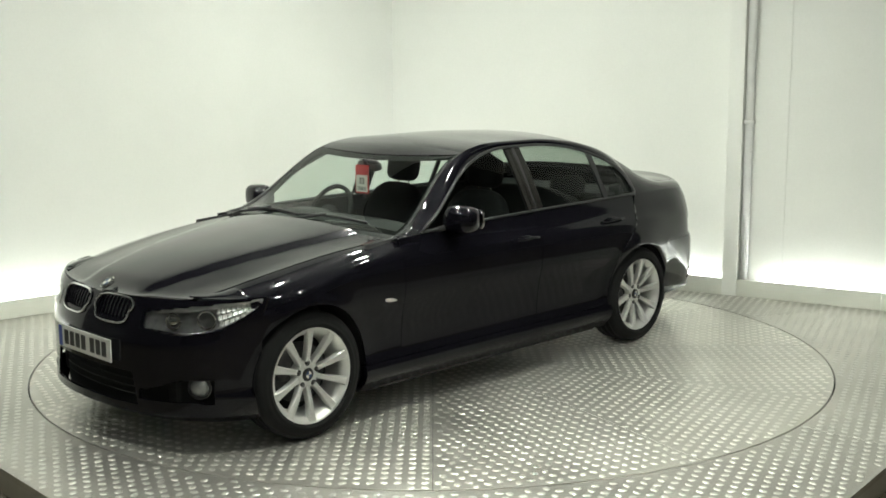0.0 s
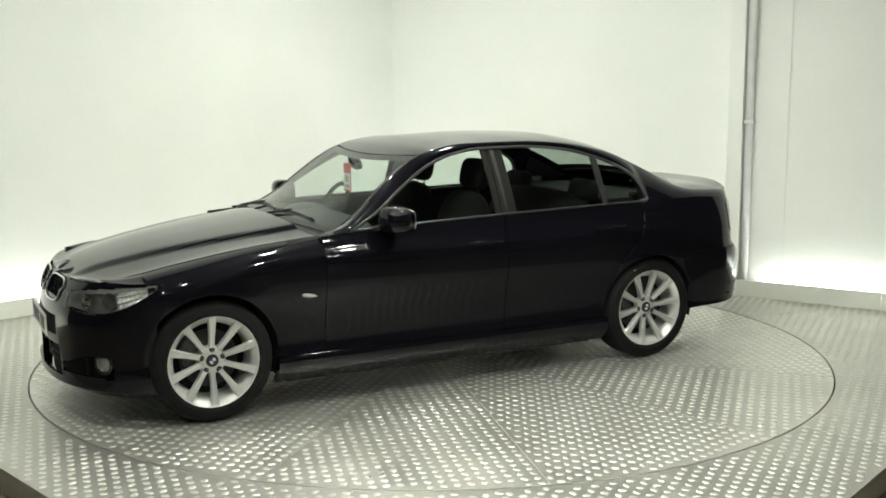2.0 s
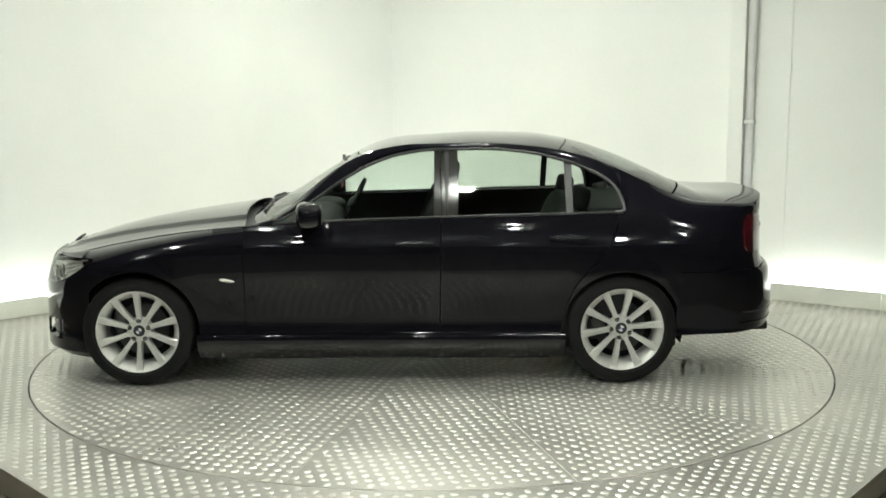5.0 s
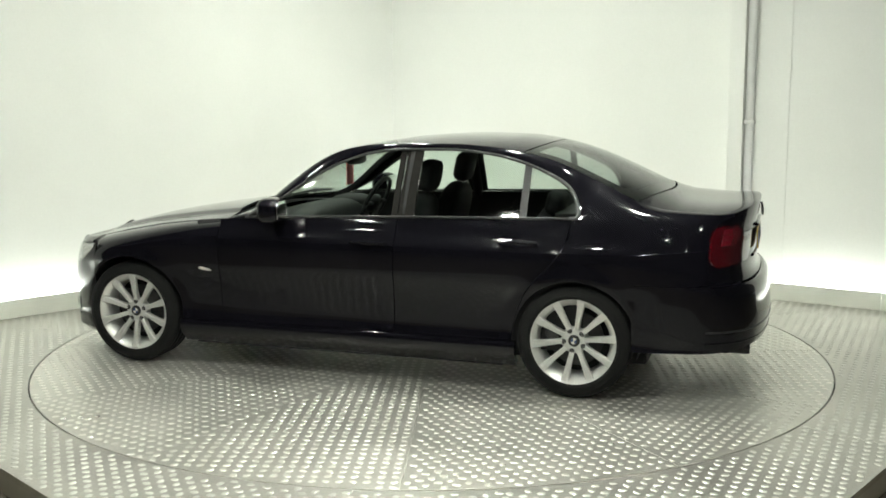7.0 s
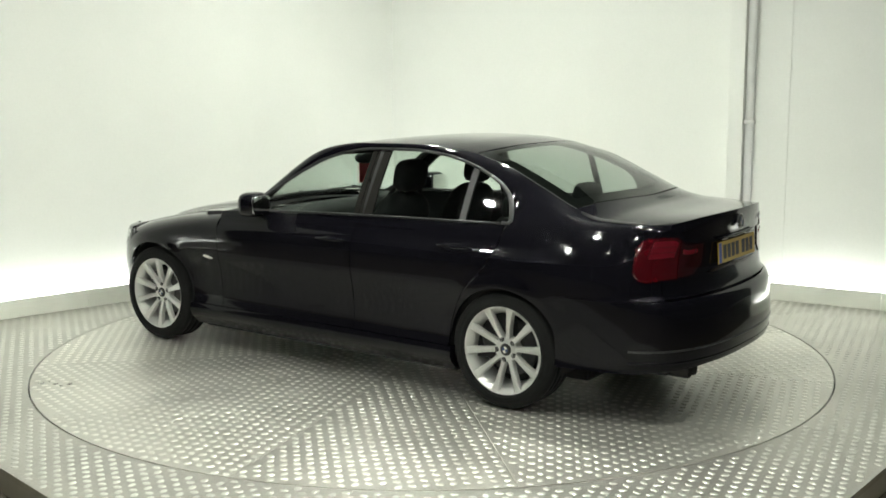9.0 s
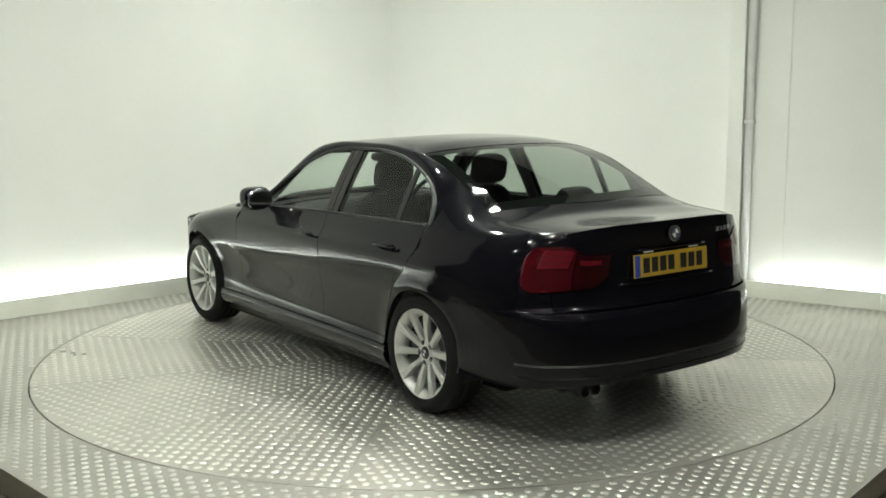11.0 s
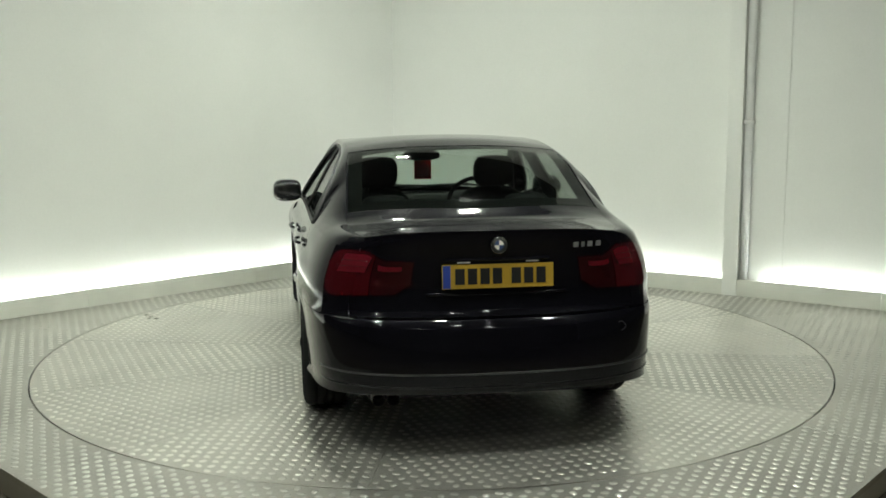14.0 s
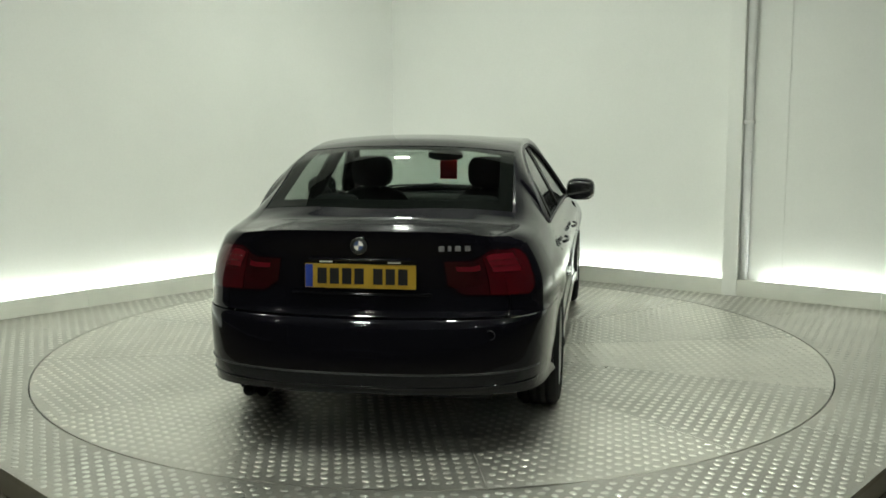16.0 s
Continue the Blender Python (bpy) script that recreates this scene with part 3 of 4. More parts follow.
car = tagged(new("car"), "glossy blue-black four-door saloon car with silver alloy wheels on the turntable", "car")
GAP = 0.0022
DOOR_F = lambda z: 0.765 + 0.03 * (z - 0.6) ** 2
DOOR_B = lambda z: -0.352 - 0.02 * (z - 0.9)
REAR_GAP = curve((0.28, -1.03), (0.40, -1.045), (0.55, -1.10), (0.65, -1.17), (0.75, -1.265), (0.85, -1.325), (0.98, -1.36))
SILL_TOP = 0.295
ARCH_F, ARCH_R = 0.352, 0.338


def arch_line(x, ax, r, low):
    d = abs(x - ax)
    return max(low, WHEEL_R + math.sqrt(max(r * r - d * d, 0.0))) if d < r else low


window_top = curve((0.585, 0.928), (0.43, 1.01), (0.30, 1.098), (0.17, 1.182), (0.03, 1.252), (-0.12, 1.298), (-0.3, 1.322), (-0.6, 1.326), (-0.85, 1.306), (-1.05, 1.262), (-1.22, 1.198), (-1.32, 1.138), (-1.37, 1.07), (-1.385, 0.992))


def dense(x0, x1, n):
    return [x0 + (x1 - x0) * (0.5 - 0.5 * math.cos(math.pi * i / (n - 1))) for i in range(n)]


def side_parts(s):
    inn = (0, -s, 0)

    def put(name, rows, material, depth=0.014, label="", parent=car):
        return part(name, sheet(flip_y(rows, s), inn, flip=s < 0, depth=depth), material, parent, label, True)

    # front wing with its roll towards the bonnet
    rows = []
    xs = dense(DOOR_F(0.6) + GAP, AXLE - ARCH_F, 10) + dense(AXLE - ARCH_F + 0.0005, AXLE + 0.29, 34)[0:]
    for x in xs:
        low = arch_line(x, AXLE, ARCH_F, SILL_TOP + GAP)
        zh, yh = hood_z(x), hood_y(x)
        zs = zh - 0.115
        r = [Vector((x, side_y(x, z), z)) for z in lin(low, zs, 15)]
        p0, p2 = r[-1], Vector((x, yh + GAP, zh - 0.003))
        dz = (r[-1] - r[-2])
        dz = dz / max(dz.z, 1e-4)
        p1 = Vector((x, p0.y + dz.y * 0.085, zh - 0.02))
        for k in range(1, 9):
            t = k / 8
            r.append(p0 * (1 - t) ** 2 + p1 * 2 * t * (1 - t) + p2 * t * t)
        rows.append(r)
    for x in lin(AXLE + 0.305, 1.87, 14):
        p0 = Vector((x, side_y(x, 0.737) - 0.02 * max(0.0, 1 - (x - AXLE - 0.3) / 0.08), 0.737))
        p2 = Vector((x, hood_y(x) + GAP, max(hood_z(x) - 0.003, 0.735)))
        rows.append([p0 + (p2 - p0) * t + Vector((0, 0.1, 0.8)) * 0.066 * t * t * (1 - t) for t in lin(0, 0.04, 14) + lin(0.09, 1, 9)])
    put("front_wing", rows, PAINT)
    # doors
    zf = lambda x: (SILL_TOP + GAP, belt(x) - 0.004)
    d = put("front_door", grid_side(lambda z: (DOOR_F(z) - GAP, DOOR_B(z) + GAP), zf, 30, 26), PAINT)
    rows = grid_side(lambda z: (DOOR_B(z) - GAP, REAR_GAP(z) + GAP), zf, 30, 26)
    d2 = put("rear_door", rows, PAINT)
    for dd, hx, hz in ((d, -0.20, 0.815), (d2, -1.07, 0.845)):
        y = side_y(hx, hz)
        bar = [(hx + q, s * (y + 0.006 + 0.030 * (1 - (q / 0.115) ** 4)), hz + 0.006 * math.cos(q * 12)) for q in lin(-0.105, 0.105, 13)]
        part("door_handle", sweep(bar, 0.0105, 8, 0.8), PAINT, dd, "body-coloured grab handle", True)
        part("handle_cup", blob((hx, s * (y - 0.004), hz - 0.004), (0.075, 0.008, 0.022), power=2.2), PAINT, dd, "", True)
    # sill
    rows = [[Vector((x, side_y(x, z) + 0.004, z)) for z in (0.148, 0.175, 0.2, 0.22, 0.245, 0.265, 0.28, SILL_TOP - GAP)] for x in lin(AXLE - ARCH_F + 0.012, -AXLE + ARCH_R - 0.012, 30)]
    put("sill", rows, PAINT, depth=0.05)
    # rear quarter: upper panel, the part round the arch, the strip over the bumper
    def quarter(xs, low, high, n):
        rows = []
        for x in xs:
            rr = []
            for z in lin(low(x), high(x), n):
                xx = min(x, REAR_GAP(z) - GAP) if x > -1.37 else x
                rr.append(Vector((xx, side_y(xx, z), z)))
            rows.append(rr)
        return rows
    SPLIT = 0.668
    arch_xs = [-1.045] + dense(-1.052, -1.7035, 40)
    put("rear_quarter", quarter(lin(-1.05, -2.075, 48), lambda x: SPLIT, belt, 18), PAINT)
    put("rear_arch", quarter(arch_xs, lambda x: max(arch_line(x, -AXLE, ARCH_R, SILL_TOP), 0.30), lambda x: SPLIT, 12), PAINT)
    put("quarter_strip", quarter(lin(-1.7035, -2.075, 12), lambda x: 0.646, lambda x: SPLIT, 3), PAINT)
    # frame from the screen pillar over the doors to the tail
    rows = []
    for x in lin(0.775, 0.59, 8) + lin(0.58, -1.38, 64) + lin(-1.387, -2.235, 26):
        lo = window_top(x) + 0.008 if -1.384 < x < 0.583 else belt(x)
        lo = max(lo, belt(x))
        p0 = Vector((x, side_y(x, lo), lo))
        p2 = Vector((x, edge_y(x), edge_z(x)))
        if x < -2.1:
            p2.z = top_pt(x, p2.y).z
        dv = p2 - p0
        out = Vector((0, dv.z, -dv.y))
        out = out.normalized() if out.length > 1e-6 else Vector((0, 1, 0))
        if out.y < 0:
            out = -out
        bulge = 0.010 + 0.006 * smoothstep(-1.55, -1.95, x)
        rows.append([p0 + dv * t + out * bulge * 4 * t * (1 - t) for t in lin(0, 1, 9)])
    put("side_frame", rows, PAINT)
    # windows
    for name, x0, x1 in (("front_side_window", 0.56, -0.315), ("rear_side_window", -0.445, -1.062), ("quarter_window", -1.098, -1.378)):
        rows = [[Vector((x, side_y(x, z) - 0.012, z)) for z in lin(belt(x) + 0.004, max(window_top(x) - 0.002, belt(x) + 0.006), 10)] for x in lin(x0, x1, 20)]
        put(name, rows, GLASS, depth=0.0, label="lightly tinted side glass")
    rows = [[Vector((x, side_y(x, z) - 0.005, z)) for z in lin(belt(x) + 0.002, window_top(x) + 0.004, 10)] for x in (-0.312, -0.345, -0.3475)]
    put("door_pillar", rows, PILLAR_FILM, label="dark film on the door pillar")
    rows = [[Vector((x, side_y(x, z) - 0.005, z)) for z in lin(belt(x) + 0.002, window_top(x) + 0.004, 10)] for x in (-0.3535, -0.40, -0.448)]
    put("door_pillar", rows, PILLAR_FILM, label="dark film on the door pillar")
    rows = [[Vector((x, side_y(x, z) - 0.006, z)) for z in lin(belt(x) + 0.002, window_top(x) + 0.003, 8)] for x in (-1.06, -1.08, -1.10)]
    put("window_bar", rows, BLACK_TRIM)
    lip = [(x, s * (side_y(x, belt(x)) + 0.001), belt(x) + 0.003) for x in lin(0.60, -1.375, 40)]
    part("belt_trim", sweep(lip, 0.008, 6, 0.9), SATIN_TRIM, car, "satin black trim below the side windows", True)
    lip = [(x, s * (side_y(x, max(window_top(x), belt(x))) - 0.001), max(window_top(x), belt(x)) + 0.005) for x in lin(0.575, -1.35, 70) + [-1.36, -1.368, -1.375, -1.381, -1.384]]
    part("window_trim", sweep(lip, 0.009, 6), SATIN_TRIM, car, "satin dark trim round the side windows", True)
    lip = [(x, s * (side_y(x, z) + 0.001), z) for x, z in [(q, window_top(q) + 0.006) for q in lin(-1.20, -1.36, 10)] + [(-1.372, 1.066), (-1.383, 1.03), (-1.388, 0.995), (-1.376, 0.984), (-1.34, belt(-1.34) + 0.006)]]
    part("kink_trim", sweep(lip, 0.012, 8, 0.8), KINK_TRIM, car, "broad satin trim round the quarter window", True)
    # inner side of the rear pillar
    rows = []
    for x in lin(-1.40, -1.72, 12):
        top = Vector((x, edge_y(x) - 0.045, edge_z(x) - 0.025))
        low = Vector((x, side_y(x, belt(x)) - 0.07, belt(x) - 0.02))
        rows.append([low + (top - low) * q for q in lin(0, 1, 5)])
    put("pillar_lining", rows, DASH, depth=0.0)
    # side repeater lamp
    rows = []
    for t in lin(-1, 1, 12):
        h = 0.0105 * math.sqrt(max(1 - t * t, 0.0)) * (0.8 - 0.25 * t) + 0.002
        x = 0.862 - 0.042 * t
        rows.append([Vector((x, side_y(x, 0.61 + q * h - 0.006 * t) + 0.004 * (1 - q * q), 0.61 + q * h - 0.006 * t)) for q in lin(-1, 1, 6)])
    put("side_repeater", rows, AMBER_CLEAR, label="small clear indicator lamp")
    # inner wheel arch
    for ax, r in ((AXLE, ARCH_F), (-AXLE, ARCH_R)):
        rows = [[Vector((ax + math.cos(a) * (r + 0.012), y, WHEEL_R + math.sin(a) * (r + 0.012))) for y in (side_y(ax + math.cos(a) * r, 0.45) - 0.02, 0.72, 0.60)] for a in lin(-0.25, math.pi + 0.25, 28)]
        put("wheel_housing", rows, UNDER, depth=0.0)
    # mirror: shell, foot and glass
    mir = part("wing_mirror", blob((0.385, s * 0.915, 0.985), (0.072, 0.094, 0.074), (0, 0, s * 8), 3.3, 28, 16), PAINT, car, "body-coloured door mirror", True)
    part("mirror_foot", sweep([(0.50, s * 0.775, 0.915), (0.46, s * 0.81, 0.93), (0.42, s * 0.85, 0.945)], 0.022, 8, 0.7), BLACK_TRIM, mir, "", True)
    part("mirror_glass", blob((0.316, s * 0.915, 0.985), (0.004, 0.090, 0.056), (0, 2, s * 8), 4.0), CHROME, mir, "mirror glass", True)


for s in (1, -1):
    side_parts(s)

# ---- top panels ----
def top_panel(name, x_front, x_back, half, material, nu, nv, depth=0.012, label="", fn=top_pt, drop=0.0):
    rows = []
    for i in range(nu):
        r = []
        for j in range(nv):
            v = -1 + 2 * j / (nv - 1)
            x = 0.0 if name == "roof" else (x_front(0) + x_back(0)) / 2
            for _ in range(14):
                y = v * half(x)
                a, b = x_front(y), x_back(y)
                x = a + (b - a) * i / (nu - 1)
            y = v * half(x)
            p = fn(x, y)
            r.append(p - Vector((0, 0, drop)))
        rows.append(r)
    return part(name, sheet(rows, (0, 0, -1), depth=depth), material, car, label, True)


scr_low = lambda y: 0.785 - 0.075 * (abs(y) / 0.74) ** 2
scr_top = lambda y: 0.165 - 0.07 * (abs(y) / 0.62) ** 2
rg_top = lambda y: -1.13 + 0.09 * (abs(y) / 0.58) ** 2
rg_low = lambda y: -1.815 + 0.12 * (abs(y) / 0.62) ** 2
half_in = lambda x: edge_y(x) - 0.010
half_out = lambda x: edge_y(x) - 0.0005
top_panel("windscreen", scr_low, lambda y: scr_top(y) + 0.004, half_in, GLASS, 24, 30, 0.0, "clear raked windscreen", drop=0.002)
top_panel("roof", lambda y: scr_top(y) - 0.004, lambda y: rg_top(y) + 0.004, half_out, PAINT, 40, 34)
top_panel("rear_window", lambda y: rg_top(y) - 0.004, rg_low, half_in, REAR_GLASS, 24, 30, 0.0, "tinted heated rear window", drop=0.002)
top_panel("boot_lid", lambda y: rg_low(y) - 0.012, lambda y: tail_pt(tail_f(y, 1.05), 1.05).x - 0.004, lambda x: edge_y(max(x, -2.13)) - 0.003, PAINT, 22, 30)
hood_half = lambda x: hood_y(min(x, 1.89)) - GAP
top_panel("bonnet", lambda y: 0.83 - 0.06 * (abs(y) / 0.74) ** 2, hood_front, hood_half, PAINT, 44, 48, fn=hood_pt)
# dark band round the screens
for x0, x1 in ((scr_low, lambda y: scr_low(y) - 0.05), (lambda y: scr_top(y) + 0.05, scr_top), (rg_top, lambda y: rg_top(y) - 0.05), (lambda y: rg_low(y) + 0.075, rg_low)):
    top_panel("screen_band", x0, x1, half_in, FRIT, 4, 24, 0.0, drop=0.006)
for s in (1, -1):
    rows = [[top_pt(x, s * (edge_y(x) - q)) - Vector((0, 0, 0.006)) for q in (0.008, 0.04)] for x in lin(0.71, 0.11, 20)]
    part("screen_band", sheet(rows, (0, 0, -1), depth=0.0), FRIT, car, "", True)
    rows = [[top_pt(x, s * (edge_y(x) - q)) - Vector((0, 0, 0.006)) for q in (0.008, 0.03, 0.055, 0.085)] for x in lin(-1.03, -1.70, 20)]
    part("screen_band", sheet(rows, (0, 0, -1), depth=0.0), FRIT, car, "", True)
# scuttle between bonnet and screen
top_panel("scuttle", lambda y: 0.88 - 0.07 * (abs(y) / 0.74) ** 2, lambda y: 0.74 - 0.07 * (abs(y) / 0.74) ** 2, lambda x: 0.74, BLACK_TRIM, 4, 16, 0.0,
          fn=lambda x, y: Vector((x, y, 0.915 - 0.04 * (y / 0.74) ** 2)))
for y0, y1 in ((0.50, -0.10), (-0.05, -0.62)):
    pts = []
    for t in lin(0, 1, 10):
        y = y0 + (y1 - y0) * t
        p = top_pt(scr_low(y) - 0.055 - 0.02 * math.sin(t * math.pi), y)
        pts.append(p + Vector((0.0, 0, 0.006)))
    w = part("wiper", sweep(pts, 0.008, 6), BLACK_TRIM, car, "black wiper blade", True)
    p = pts[-1]
    part("wiper_arm", sweep([Vector((0.80, y1 + 0.02, 0.930)), Vector((0.775, y1 + 0.06, 0.946)), pts[5] + Vector((0.0, 0, 0.010))], 0.009, 6), BLACK_TRIM, w, "", True)


# ---- nose ----
LIGHT_Y = 0.395
light_lo = curve((0.0, 0.588), (0.35, 0.568), (0.65, 0.590), (0.88, 0.650), (1.0, 0.712))
light_hi = curve((0.0, 0.664), (0.35, 0.698), (0.7, 0.720), (0.9, 0.730), (1.0, 0.735))
F_IN, F_TIP = nose_f(LIGHT_Y, 0.64), nose_f_x(1.645, 0.72)


def light_uv(p):
    f = nose_f_x(p.x, p.z)
    return (F_IN - f) / (F_IN - F_TIP)


def nose_light(p, m):
    u = light_uv(p)
    return 0.01 < u < 0.99 and light_lo(u) + m < p.z < light_hi(u) - m


KID = (0.032, 0.335, 0.592, 0.712)


def nose_skip(p):
    y = abs(p.y)
    if p.x < 1.5:
        return False
    if nose_light(p, 0.004):
        return True
    if KID[0] + 0.02 < y < KID[1] - 0.02 and KID[2] + 0.02 < p.z < KID[3] + 0.02:
        return True
    if y < 0.40 - 0.25 * (p.z - 0.22) and 0.222 < p.z < 0.375:
        return True
    if 0.40 < y < 0.735 and 0.250 < p.z < 0.300 + 0.062 * smoothstep(0.40, 0.66, y):
        return True
    return False


def nose_top(f):
    g = f if f <= 1 else 2 - f
    u = (F_IN - g) / (F_IN - F_TIP)
    if u < 0:
        return 0.712
    return 0.712 + 0.028 * min(u, 1.0)


fa = nose_f_x(1.668, 0.45)
rows = []
for f in lin(fa, 2 - fa, 220):
    zt = nose_top(f)
    rows.append([nose_pt(f, 0.185 + (zt - 0.185) * t) for t in lin(0, 1, 72)])
bumper_f = part("front_bumper", sheet(rows, (-1, 0, 0), nose_skip), PAINT, car, "", True)
rows = [[nose_pt(f, 0.185 - 0.03 * t) - Vector((0.05 * t, 0, 0)) for t in (0, 0.5, 1)] for f in lin(fa, 2 - fa, 60)]
part("splitter", sheet(rows, (-1, 0, 0)), PAINT, bumper_f, "body-coloured lower lip", True)
rows = [[nose_pt(f, z) - Vector((0.07, 0, 0)) for z in lin(0.15, 0.42, 6)] for f in lin(nose_f(0.80, 0.3), 2 - nose_f(0.80, 0.3), 40)]
part("intake_back", sheet(rows, (-1, 0, 0), depth=0.0), UNDER, bumper_f, "", True)
part("bumper_beam", new_box((1.70, -0.56, 0.20), (1.945, 0.56, 0.43), 0.03), UNDER, bumper_f)
for z in (0.25, 0.285, 0.32, 0.355):
    part("intake_slat", sweep([nose_pt(f, z) - Vector((0.052, 0, 0)) for f in lin(nose_f(0.39, z), 2 - nose_f(0.39, z), 16)], 0.004, 6), UNDER, bumper_f, "", True)
for s in (1, -1):
    p = nose_pt(nose_f(0.665, 0.325), 0.325)
    c = Vector((p.x - 0.035, s * p.y, p.z))
    fog = part("fog_lamp", blob(c, (0.030, 0.048, 0.045), (0, 0, s * 35), 2.2), ALLOY_DULL, bumper_f, "round clear fog lamp", True)
    part("fog_lens", blob(c + Vector((0.014, s * 0.008, 0)), (0.024, 0.044, 0.041), (0, 0, s * 35), 2.2), LENS, fog, "", True)
    part("lamp_surround", sweep([c + Vector((0.012, s * 0.01, 0)) + Matrix.Rotation(radians(s * 35), 3, "Z") @ Vector((0, 0.052 * math.cos(a), 0.05 * math.sin(a))) for a in lin(0, math.tau, 22)], 0.007, 6), BLACK_TRIM, fog, "", True)
    # kidney grille
    ring, n = [], 40
    yc, zc, hw, hh = (KID[0] + KID[1]) / 2, (KID[2] + KID[3]) / 2, (KID[1] - KID[0]) / 2, (KID[3] - KID[2]) / 2
    for k in range(n + 1):
        a = k * math.tau / n
        ca, sa = math.cos(a), math.sin(a)
        y = yc + hw * abs(ca) ** 0.55 * (1 if ca > 0 else -1) * (1.0 if sa > 0 else 0.86)
        z = zc + hh * abs(sa) ** 0.6 * (1 if sa > 0 else -1)
        p = nose_pt(nose_f(y, z), z)
        ring.append(Vector((p.x + 0.006, s * p.y, z)))
    kid = part("grille", sweep(ring, 0.0052, 8), CHROME, car, "chrome-framed kidney-shaped grille with black slats", True)
    rows = [[Vector((nose_pt(nose_f(y, z), z).x - 0.05, s * y, z)) for z in lin(KID[2], KID[3], 6)] for y in lin(KID[0], KID[1], 10)]
    part("grille_back", sheet(rows, (-1, 0, 0), depth=0.0), UNDER, kid, "", True)
    for y in lin(KID[0] + 0.03, KID[1] - 0.035, 9):
        part("grille_slat", sweep([Vector((nose_pt(nose_f(y, z), z).x - 0.012, s * y, z)) for z in lin(KID[2] + 0.012, KID[3] - 0.010, 6)], 0.006, 6), PAINT, kid, "", True)
    # headlamp
    def lamp_pt(u, v, deep=0.0):
        z = light_lo(u) + (light_hi(u) - light_lo(u)) * v
        p = nose_pt(F_IN + (F_TIP - F_IN) * u, z)
        return Vector((p.x - deep, s * (p.y - deep * 0.4), z))
    us = lin(0, 1, 30)
    head = part("headlamp", sheet([[lamp_pt(u, v, -0.003) for v in lin(0, 1, 9)] for u in us], (-1, 0, 0), depth=0.02), LENS, car, "clear headlamp with chrome reflectors", True)
    part("lamp_housing", sheet([[lamp_pt(u, v, 0.055 * math.sin(math.pi * min(max(u, 0.03), 0.97)) ** 0.5 + 0.004) for v in lin(-0.02, 1.02, 7)] for u in us], (-1, 0, 0), depth=0.0), ALLOY_DULL, head, "", True)
    part("brow", sheet([[lamp_pt(u, v, 0.010 + 0.03 * (0.96 - v)) for v in lin(0.80, 0.96, 4)] for u in lin(0.12, 0.96, 24)], (-1, 0, 0), depth=0.004), REFLECTOR, head, "bright upper brow", True)
    part("lower_strip", sweep([lamp_pt(u, 0.05, 0.006) for u in lin(0.3, 0.97, 20)], 0.003, 6), CHROME, head, "", True)
    for u, r in ((0.27, 0.036), (0.55, 0.042)):
        c = lamp_pt(u, 0.45, 0.03)
        turn = s * (18 + 40 * u)
        part("projector", blob(c, (0.022, r * 0.8, r * 0.8), (0, 0, turn), 2.0), LENS if u > 0.5 else CHROME, head, "", True)
        part("projector_ring", sweep([c + Matrix.Rotation(radians(turn), 3, "Z") @ Vector((0.008, r * math.cos(a), r * math.sin(a))) for a in lin(0, math.tau, 24)], 0.006, 6), CHROME, head, "", True)
    flutes = [[lamp_pt(u + 0.10 * (0.8 - v), v, 0.010 + 0.007 * (i % 2) + 0.006 * (j % 3)) for j, v in enumerate(lin(0.12, 0.80, 9))] for i, u in enumerate(lin(0.62, 0.86, 13))]
    part("indicator", sheet(flutes, (-1, 0, 0), depth=0.006), REFLECTOR, head, "silver fluted indicator reflector")


def roundel(x, y, z, tilt, r=0.037, face="front"):
    """Round plain badge in quarters of blue and white with a dark ring."""
    m = pose(x, y, z, 0, tilt, 0)
    bm = lathe([(0.0005, 0.006), (r * 0.6, 0.0055), (r * 0.62, 0.004), (r * 0.95, 0.004), (r, 0.0), (r, -0.006)], 32)
    bmesh.ops.transform(bm, matrix=m @ Matrix.Rotation(-math.pi / 2, 4, "Z"), verts=bm.verts)
    b = part("round_badge", bm, BLACK_TRIM, car, "round dark badge with a chrome rim", True)
    bm = sweep([m @ Vector((0.003, r * math.cos(a), r * math.sin(a))) for a in lin(0, math.tau, 32)], 0.0025, 6)
    part("badge_rim", bm, CHROME, b, "", True)
    for k in range(4):
        bm = bmesh.new()
        c = bm.verts.new(m @ Vector((0.0072, 0, 0)))
        arc = [bm.verts.new(m @ Vector((0.0072, r * 0.58 * math.cos(a), r * 0.58 * math.sin(a)))) for a in lin(k * math.pi / 2, (k + 1) * math.pi / 2, 8)]
        for p, q in zip(arc, arc[1:]):
            bm.faces.new((c, p, q))
        part("badge_quarter", bm, BADGE_BLUE if k % 2 else AMBER_CLEAR, b)


roundel(1.962, 0.0, 0.742, -56)


def number_plate(name, m, material, label, blue):
    """Flat plate, 520 by 111 mm, with seven plain bars in place of its characters."""
    pl = part(name, new_box((-0.004, -0.26, -0.0555), (0.004, 0.26, 0.0555), 0.003, m), material, car, label)
    if blue:
        part("blue_band", new_box((0.0042, -0.257, -0.052), (0.0052, -0.222, 0.052), 0, m), PLATE_BLUE, pl)
    y = -0.200
    for k in range(7):
        part("plate_bar", new_box((0.0042, y, -0.036), (0.0054, y + 0.044, 0.037), 0, m), INK, pl, "plain dark bar")
        y += 0.058 + (0.030 if k == 3 else 0.0)
    return pl


